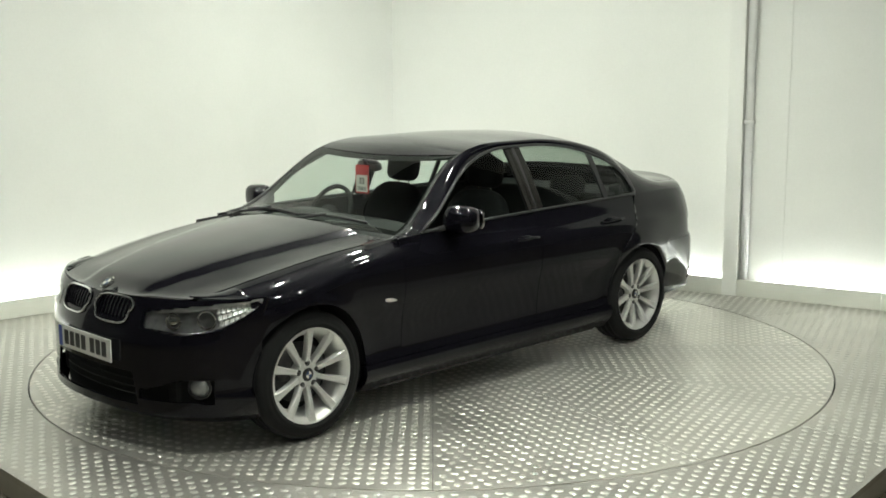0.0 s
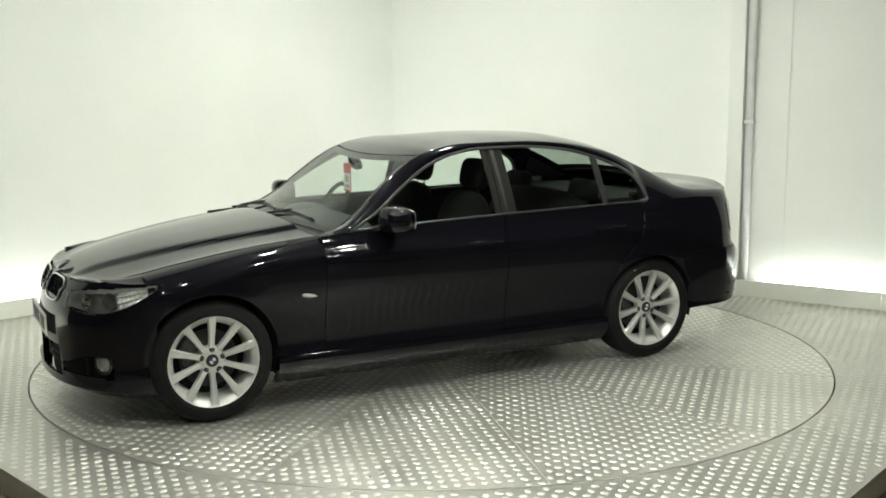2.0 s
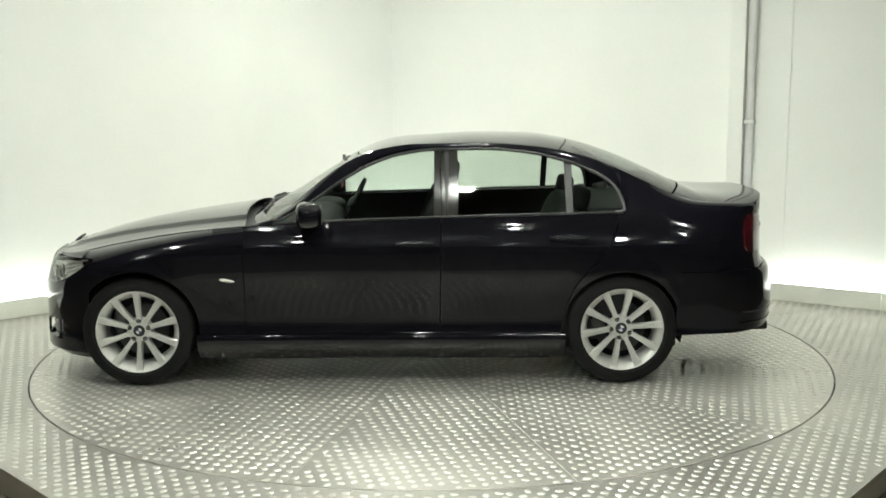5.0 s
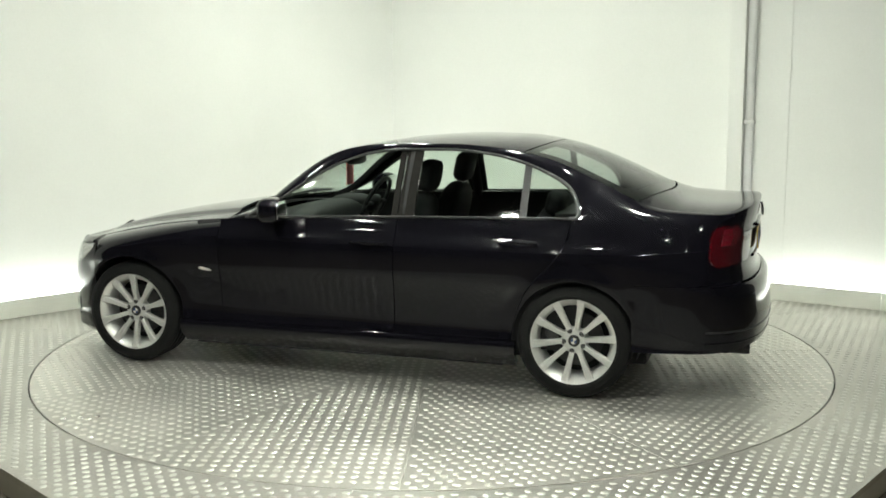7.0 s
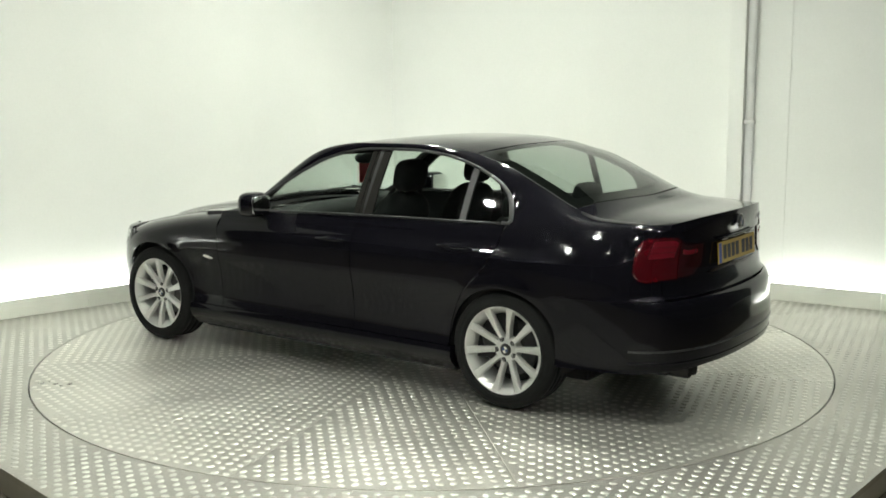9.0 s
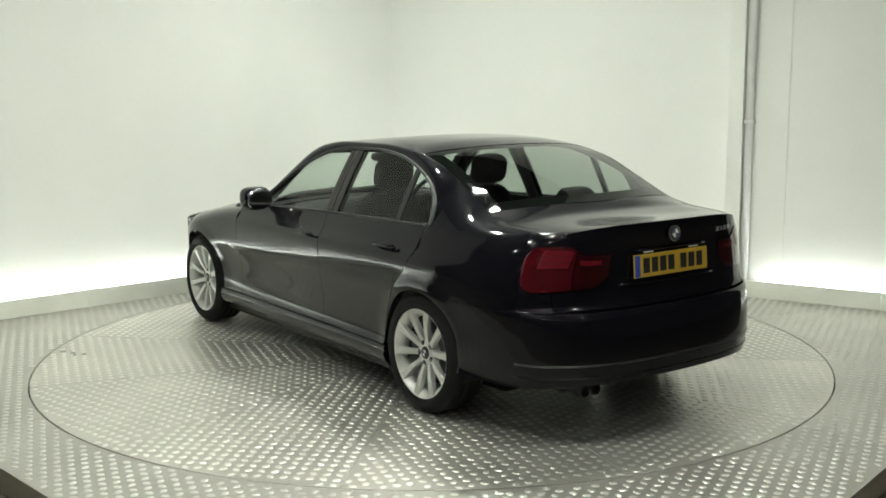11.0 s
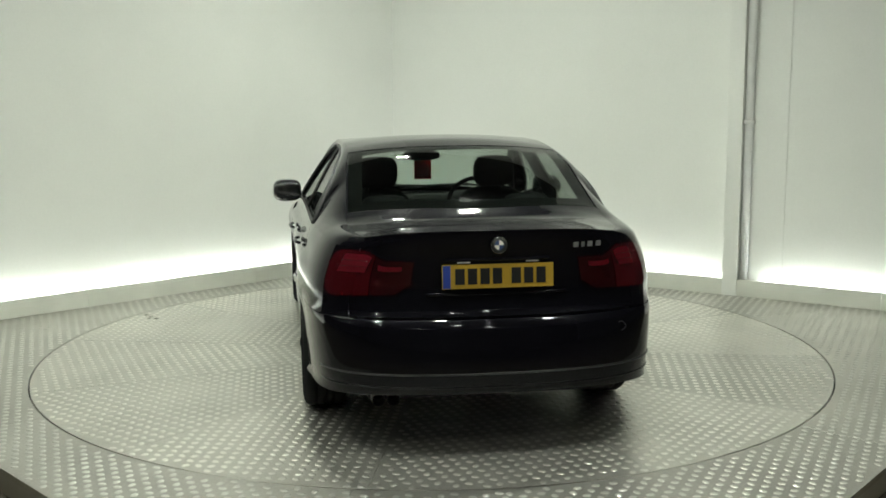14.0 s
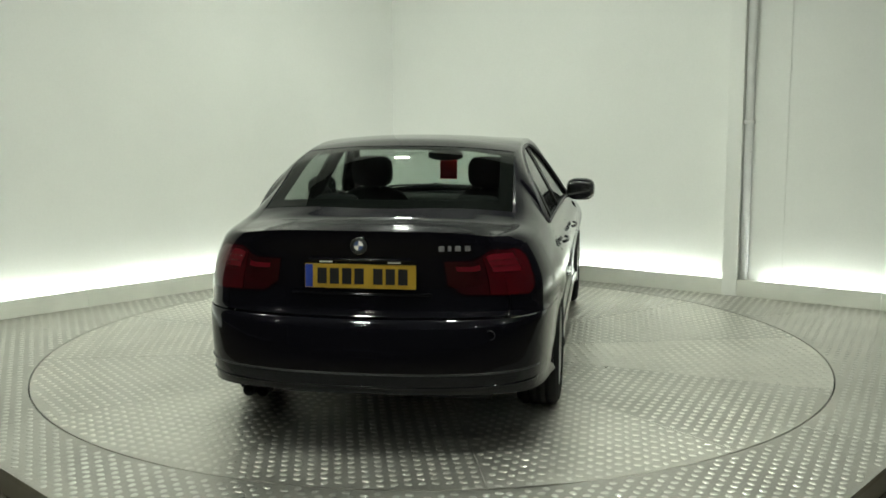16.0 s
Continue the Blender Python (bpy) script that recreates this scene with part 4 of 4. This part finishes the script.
number_plate("front_number_plate", pose(2.101, 0, 0.463, 0, 0, 0), PLATE_WHITE, "white number plate with plain dark bars", True)
number_plate("rear_number_plate", pose(-2.306, 0, 0.836, 0, 0, 180) @ pose(0, 0, 0, 0, -4, 0), PLATE_YELLOW, "yellow number plate with plain dark bars", True)

# ---- tail ----
fb = tail_f_x(-1.7, 0.45)
def bumper_low(f):
    return 0.280 + 0.025 * smoothstep(0.05, 0.85, f if f <= 1 else 2 - f)


f0 = tail_f_x(-1.74, 0.45)
rows = [[tail_pt(f, z) for z in lin(bumper_low(f), 0.643, 30)] for f in lin(f0, 2 - f0, 100)]
zs = lin(bumper_low(0), 0.643, 30)
rows = [[Vector((-1.7055, side_y(-1.7055, z), z)) for z in zs]] + rows + [[Vector((-1.7055, -side_y(-1.7055, z), z)) for z in zs]]
bumper_r = part("rear_bumper", sheet(rows, (1, 0, 0)), PAINT, car, "", True)
rows = []
for f in lin(fb, 2 - fb, 60):
    p = tail_pt(f, bumper_low(f))
    rows.append([p + Vector((0.16 * t, -p.y * 0.08 * t, -0.022 * t)) for t in (0.04, 0.4, 1)])
part("lower_apron", sheet(rows, (1, 0, 0)), UNDER, bumper_r, "black lower apron", True)
# round cover of the towing eye
p = tail_pt(tail_f(0.60, 0.575), 0.575)
cover = sweep([Vector((p.x - 0.002, -p.y + 0.021 * math.cos(a), 0.575 + 0.021 * math.sin(a))) for a in lin(0, math.tau, 20)], 0.0022, 6)
part("towing_cover", cover, BLACK_TRIM, bumper_r, "round cover of the towing eye", True)
part("bumper_groove", sweep([tail_pt(f, 0.398) + Vector((0.003, 0, 0)) for f in lin(fb + 0.18, 2 - fb - 0.18, 60)], 0.007, 6, 0.8), BLACK_TRIM, bumper_r, "dark groove along the bumper", True)
part("bumper_edge", sweep([tail_pt(f, 0.335) + Vector((0.004, 0, 0)) for f in lin(fb + 0.18, 2 - fb - 0.18, 60)], 0.008, 6, 0.8), PAINT, bumper_r, "", True)
fl = tail_f(0.655, 0.85)
rows = []
for f in lin(fl, 2 - fl, 60):
    q = tail_pt(f, 1.04)
    rows.append([tail_pt(f, z) for z in lin(0.652, top_pt(q.x, abs(q.y)).z - 0.004, 32)])
boot = part("boot_lid_back", sheet(rows, (1, 0, 0)), PAINT, car, "", True)
fq = tail_f_x(-2.09, 0.8)
for s in (1, -1):
    rows = []
    for k, f in enumerate(lin(fq, fl - 0.006, 18)):
        q = tail_pt(f, 0.98)
        yb = side_y(q.x, belt(q.x))
        t = min(1.0, max(0.0, (yb - q.y) / max(yb - edge_y(q.x), 0.02)))
        zs = lin(0.648, belt(q.x) + (edge_z(q.x) - belt(q.x)) * t - 0.002, 22)
        rows.append([tail_pt(f, z) if k else Vector((-2.0762, side_y(-2.0762, z), z)) for z in zs])
    part("tail_corner", sheet(flip_y(rows, s), (1, 0, 0)), PAINT, car, "", True)
    # tail lamp
    lf0, lf1 = tail_f_x(-2.085, 0.85), tail_f(0.395, 0.85)

    def tl_pt(u, v, proud=0.006):
        f = lf0 + (lf1 - lf0) * u
        lo = 0.742 + 0.02 * u
        hi = 0.955 - 0.045 * smoothstep(0.45, 0.75, u)
        lo = lo + 0.04 * smoothstep(0.85, 1.0, u)
        k = 0.42 + 0.58 * math.sqrt(1 - max(0.0, 1 - u / 0.16) ** 2)
        z = (lo + hi) / 2 - 0.004 + (hi - lo) * (v - 0.5) * k
        p = tail_pt(f, z)
        return Vector((p.x - proud * smoothstep(-2.0, -2.25, p.x), s * (p.y + proud * (1 - smoothstep(-2.0, -2.25, p.x))), z))
    lamp = part("tail_lamp", sheet([[tl_pt(u, v) for v in lin(0, 1, 12)] for u in [0.60 * q ** 1.7 for q in lin(0, 1, 30)]], (1, 0, 0), depth=0.02), RED_LENS, car, "wrap-round red tail lamp", True)
    part("boot_lamp", sheet([[tl_pt(u, v) for v in lin(0, 1, 12)] for u in lin(0.612, 1.0, 14)], (1, 0, 0), depth=0.02), RED_DARK, lamp, "darker red inner lamp", True)
    part("indicator_block", sheet([[tl_pt(u + 0.10 * (v - 0.5), v, 0.0085) for v in lin(0.53, 0.93, 6)] for u in lin(0.16, 0.52, 14)], (1, 0, 0), depth=0.004), RED_BAND, lamp, "paler red indicator block", True)
    for v, a, b in ((0.66, 0.15, 0.56), (0.79, 0.17, 0.54)):
        part("lamp_band", sweep([tl_pt(u, v, 0.0085) for u in lin(a, b, 14)], 0.0016, 6, 0.6), RED_LENS, lamp, "", True)
    part("reversing_lamp", sheet([[tl_pt(u, v, 0.009) for v in lin(0.70, 0.84, 4)] for u in lin(0.66, 0.90, 8)], (1, 0, 0), depth=0.003), RED_BAND, lamp, "", True)
# plate recess rim, handle bar over the plate
part("plate_ledge", sweep([tail_pt(tail_f(y, 0.752) if y >= 0 else 2 - tail_f(y, 0.752), 0.752) for y in lin(-0.33, 0.33, 16)], 0.009, 8, 0.8), PAINT, boot, "", True)
part("boot_handle", sweep([Vector((-2.300, y, 0.912)) for y in lin(-0.24, 0.24, 12)], 0.011, 8, 0.7), PAINT, boot, "", True)
for y in (-0.16, 0.16):
    part("plate_lamp", new_box((-2.308, y - 0.03, 0.898), (-2.298, y + 0.03, 0.904), 0.002), AMBER_CLEAR, boot, "small plate lamp")
roundel(-2.322, 0.0, 0.980, 180 + 6)
for k, (y, w) in enumerate(((-0.36, 0.030), (-0.402, 0.018), (-0.432, 0.030), (-0.475, 0.030))):
    p = tail_pt(tail_f(y - w / 2, 0.969), 0.969)
    q = tail_pt(tail_f(y - w / 2 - 0.01, 0.969), 0.969)
    lean = math.degrees(math.atan2(q.x - p.x, q.y - p.y))
    part("model_bar", new_box((-0.004, -w * 0.42, -0.0115), (0.005, w * 0.42, 0.0115), 0.002, pose(p.x, -p.y, 0.966, 0, 0, lean)), ALLOY_DULL, boot, "plain chrome bar")
for y in (0.485, 0.555):
    bm = lathe([(0.028, -0.02), (0.031, 0.0), (0.031, 0.09), (0.028, 0.09), (0.028, 0.0)], 20)
    bmesh.ops.transform(bm, matrix=pose(-2.275, y, 0.272, 0, 0, -90), verts=bm.verts)
    part("exhaust_pipe", bm, DARK_STEEL, car, "dark steel exhaust tip", True)

# ---- underbody, inner walls ----
part("underbody", new_box((-1.75, -0.60, 0.145), (1.78, 0.60, 0.24), 0.02), UNDER, car)
part("underbody", new_box((-0.98, -0.76, 0.135), (0.98, 0.80, 0.25), 0.02), UNDER, car)
part("engine_bay", new_box((0.90, -0.60, 0.24), (1.72, 0.60, 0.64), 0.03), UNDER, car)
part("boot_tub", new_box((-2.20, -0.60, 0.24), (-1.62, 0.60, 0.93), 0.03), UNDER, car)
part("exhaust_box", blob((-0.12, 0.42, 0.138), (0.24, 0.13, 0.035), power=3), DISC_STEEL, car, "dull steel exhaust box", True)
part("silencer", blob((-1.95, 0.25, 0.270), (0.18, 0.40, 0.06), power=3), DARK_STEEL, car, "dark steel exhaust silencer", True)
for s in (1, -1):
    part("door_card", sheet(flip_y([[Vector((x, side_y(x, z) - 0.055, z)) for z in lin(0.25, belt(x) - 0.004, 8)] for x in lin(0.95, -1.42, 20)], s), (0, -s, 0), depth=0.02), DASH, car, "", True)
    part("inner_pillar", sweep([Vector((x, s * (edge_y(x) - 0.015), edge_z(x) - 0.02)) for x in lin(0.70, 0.12, 10)], 0.020, 8), DASH, car, "", True)
    part("inner_pillar", sweep([Vector((-0.385, s * (side_y(-0.385, z) - 0.04), z)) for z in lin(0.93, 1.32, 6)], 0.035, 8), DASH, car, "", True)
    part("inner_quarter", sweep([Vector((-1.46 - (1.0 - z) * 0.2, s * (0.60), z)) for z in lin(0.90, 1.02, 6)], 0.05, 8), DASH, car, "", True)
rows = [[top_pt(x, y) - Vector((0, 0, 0.03)) for y in lin(-0.54, 0.54, 14)] for x in lin(0.10, -1.06, 16)]
part("head_lining", sheet(rows, (0, 0, -1), depth=0.0), LINER, car, "", True)
part("parcel_shelf", new_box((-1.74, -0.62, 0.955), (-1.22, 0.62, 0.985), 0.008), DASH, car)

# ---- cabin ----
dash = part("dashboard", blob((0.52, 0, 0.80), (0.24, 0.73, 0.13), (0, 8, 0), 3.2, 36, 16), DASH, car, "dark plastic dashboard", True)
part("instrument_hood", blob((0.42, -0.37, 0.905), (0.13, 0.19, 0.05), power=2.4), DASH, dash, "", True)
part("console", new_box((-0.45, -0.11, 0.25), (0.55, 0.11, 0.56), 0.03), DASH, car)
wc = pose(0.24, -0.37, 0.90, 0, -26, 0)
ring = [wc @ Vector((0, 0.185 * math.cos(a), 0.185 * math.sin(a))) for a in lin(0, math.tau, 40)]
sw = part("steering_wheel", sweep(ring, 0.015, 8), DASH, car, "black steering wheel", True)
part("wheel_hub", blob((0.255, -0.37, 0.895), (0.03, 0.075, 0.065), (0, -26, 0), 2.6), DASH, sw, "", True)
for a in (0, math.pi, -math.pi / 2):
    part("wheel_spoke", sweep([wc @ Vector((0, 0.05 * math.cos(a), 0.05 * math.sin(a))), wc @ Vector((0, 0.18 * math.cos(a), 0.18 * math.sin(a)))], 0.014, 6), DASH, sw, "", True)


def seat(x, y, bench=False):
    w = 0.25 if not bench else 0.62
    st = part("rear_bench" if bench else "front_seat", blob((x + 0.02, y, 0.44), (0.27, w, 0.10), power=3.4), CLOTH, car, "dark cloth rear bench" if bench else "dark cloth front seat", True)
    part("backrest", blob((x - 0.30, y, 0.74 if not bench else 0.72), (0.085, w, 0.33 if not bench else 0.30), (0, -16, 0), 3.2, 24, 16), CLOTH, st, "", True)
    for hy in ((0,) if not bench else (-0.40, 0.40)):
        hz, hx = (1.160, x - 0.425) if not bench else (1.025, x - 0.41)
        part("headrest", blob((hx, y + hy, hz), (0.052, 0.128, 0.095 if not bench else 0.07), (0, -12, 0), 4.0), CLOTH, st, "", True)
        for q in (-0.05, 0.05):
            part("headrest_post", sweep([(hx + 0.005, y + hy + q, hz - 0.16), (hx, y + hy + q, hz - 0.05)], 0.006, 6), CHROME, st, "", True)


seat(0.02, 0.37)
seat(0.02, -0.37)
seat(-0.78, 0.0, True)
rv = part("inner_mirror", blob((0.225, 0.0, 1.222), (0.020, 0.125, 0.036), (0, 10, -8), 2.8), BLACK_TRIM, car, "black inner mirror", True)
part("mirror_stalk", sweep([(0.235, 0, 1.225), (0.262, 0, 1.240), (0.262, 0, 1.262)], 0.012, 8), BLACK_TRIM, rv, "", True)
# card hung from the inner mirror
card = part("hanging_card", new_box((0.274, -0.072, 1.055), (0.277, 0.046, 1.225), 0.001), TAG_RED, car, "red hanging card with a white numbered label")
part("card_label", new_box((0.2774, -0.064, 1.064), (0.2790, 0.036, 1.165), 0), TAG_WHITE, card, "white label")


def lettering(text, m, size, material, parent):
    cu = bpy.data.curves.new("lettering", "FONT")
    cu.body, cu.size, cu.align_x, cu.align_y, cu.extrude = text, size, "CENTER", "CENTER", 0.0004
    cu.offset = size * 0.02
    tmp = bpy.data.objects.new("lettering", cu)
    scene.collection.objects.link(tmp)
    bpy.context.view_layer.update()
    me = bpy.data.meshes.new_from_object(tmp.evaluated_get(bpy.context.evaluated_depsgraph_get()))
    bpy.data.objects.remove(tmp)
    me.materials.clear()
    me.materials.append(material)
    ob = new("lettering", me)
    ob.parent = parent
    ob.matrix_basis = m
    return ob


lettering("33", Matrix.Translation((0.2796, -0.014, 1.128)) @ Matrix.Rotation(math.pi / 2, 4, "Z") @ Matrix.Rotation(math.pi / 2, 4, "X"), 0.052, INK, card)
for z in (1.075, 1.083, 1.091):
    part("label_bar", new_box((0.2791, -0.052, z), (0.2797, 0.024, z + 0.004), 0), INK, card)


# ---- wheels ----
def make_wheel():
    """A wheel whose outer face looks along +y."""
    wh = new("wheel")
    R = WHEEL_R
    prof = [(0.222, -0.095), (0.236, -0.108), (0.262, -0.113), (0.290, -0.108), (0.307, -0.094), (R, -0.078), (R, -0.052), (R - 0.006, -0.049), (R - 0.006, -0.043), (R, -0.040), (R, -0.004),
            (R - 0.006, -0.002), (R - 0.006, 0.004), (R, 0.006), (R, 0.040), (R - 0.006, 0.043), (R - 0.006, 0.049), (R, 0.052), (R, 0.078), (0.308, 0.094), (0.297, 0.104), (0.290, 0.1055), (0.288, 0.109),
            (0.272, 0.113), (0.260, 0.1125), (0.258, 0.115), (0.250, 0.113), (0.240, 0.106), (0.228, 0.097)]
    bm = lathe(prof, 64)
    part("tyre", bm, RUBBER, wh, "black tyre", True)
    rim = part("rim", lathe([(0.222, -0.098), (0.212, -0.09), (0.196, -0.04), (0.196, 0.05), (0.212, 0.085), (0.226, 0.094), (0.229, 0.099), (0.236, 0.104), (0.240, 0.103), (0.2405, 0.096)], 64), ALLOY, wh, "silver ten-spoke alloy rim", True)
    for k in range(10):
        a = (k + 0.5) * math.tau / 10
        bm = bmesh.new()
        rings = []
        for r, w, y, h in ((0.050, 0.016, 0.062, 0.030), (0.085, 0.0135, 0.074, 0.034), (0.13, 0.0150, 0.086, 0.032), (0.18, 0.0185, 0.094, 0.028), (0.213, 0.0225, 0.098, 0.024), (0.228, 0.027, 0.099, 0.02)):
            ring = []
            for dx, dy in ((-w, -h), (-w * 0.98, -0.006), (-w * 0.72, 0.0), (0, -0.002), (w * 0.72, 0.0), (w * 0.98, -0.006), (w, -h)):
                ring.append(bm.verts.new(Matrix.Rotation(-a, 3, "Y") @ Vector((r, y + dy, dx))))
            rings.append(ring)
        for p, q in zip(rings, rings[1:]):
            for i in range(6):
                bm.faces.new((p[i], p[i + 1], q[i + 1], q[i]))
        bmesh.ops.recalc_face_normals(bm, faces=bm.faces)
        part("spoke", bm, ALLOY, rim, "", False)
    part("hub", lathe([(0.0005, 0.066), (0.040, 0.066), (0.062, 0.064), (0.072, 0.056), (0.076, 0.02)], 40), ALLOY, rim, "", True)
    cap = part("centre_cap", lathe([(0.0005, 0.0735), (0.024, 0.073), (0.032, 0.070), (0.034, 0.062)], 28), BLACK_TRIM, rim, "dark round centre cap", True)
    for k in range(4):
        bm = bmesh.new()
        c = bm.verts.new((0, 0.0745, 0))
        arc = [bm.verts.new((0.0175 * math.cos(q), 0.0745, 0.0175 * math.sin(q))) for q in lin(k * math.pi / 2, (k + 1) * math.pi / 2, 6)]
        for p, q in zip(arc, arc[1:]):
            bm.faces.new((c, q, p))
        if k % 2:
            part("badge_quarter", bm, AMBER_CLEAR, rim)
        else:
            part("badge_quarter", bm, BADGE_BLUE, rim)
    for k in range(5):
        a = k * math.tau / 5 + math.pi / 2
        bm = lathe([(0.0005, 0.060), (0.008, 0.060), (0.0085, 0.045)], 10)
        bmesh.ops.translate(bm, vec=(0.058 * math.cos(a), 0.006, 0.058 * math.sin(a)), verts=bm.verts)
        part("wheel_bolt", bm, DISC_STEEL, rim, "", True)
        bm = lathe([(0.0085, 0.0665), (0.0145, 0.0668), (0.0145, 0.060)], 12)
        bmesh.ops.translate(bm, vec=(0.058 * math.cos(a), 0.0, 0.058 * math.sin(a)), verts=bm.verts)
        part("bolt_hole", bm, BLACK_TRIM, rim, "", True)
    part("brake_disc", lathe([(0.05, 0.0), (0.05, 0.022), (0.09, 0.022), (0.09, 0.004), (0.15, 0.004), (0.15, -0.02), (0.05, -0.02)], 40), DISC_STEEL, wh, "dull steel brake disc", True)
    part("brake_caliper", blob((0.11, 0.0, 0.05), (0.045, 0.045, 0.075), power=3), DISC_STEEL, wh, "", True)
    # black disc added behind the spokes, standing in for the shade inside the wheel
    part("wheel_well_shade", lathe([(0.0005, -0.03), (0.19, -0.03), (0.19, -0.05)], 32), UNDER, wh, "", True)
    return wh


first = make_wheel()
first.parent = car
TRACK = 0.748
first.matrix_basis = pose(AXLE, TRACK + 0.015, WHEEL_R, 0, 0, 0)
for x, s, rot in ((-AXLE, 1, 25), (AXLE, -1, 40), (-AXLE, -1, 70)):
    copy_thing(first, pose(x, s * (TRACK + 0.015), WHEEL_R, 0, 0, 0 if s > 0 else 180) @ pose(0, 0, 0, 0, rot, 0))


# ---- what moves ----
def motions():
    rows_t, rows_c = [], []
    for i in range(33):
        t = i * 0.5
        a = TURN_START + TURN_RATE * t
        c, s = math.cos(radians(a)), math.sin(radians(a))
        rows_t.append((t, pose(0, 0, 0, 0, 0, a)))
        rows_c.append((t, pose(CAR_OFF[0] * c - CAR_OFF[1] * s, CAR_OFF[0] * s + CAR_OFF[1] * c, 0.0017, 0, 0, a)))
    walk(turntable, rows_t)
    walk(car, rows_c)


motions()
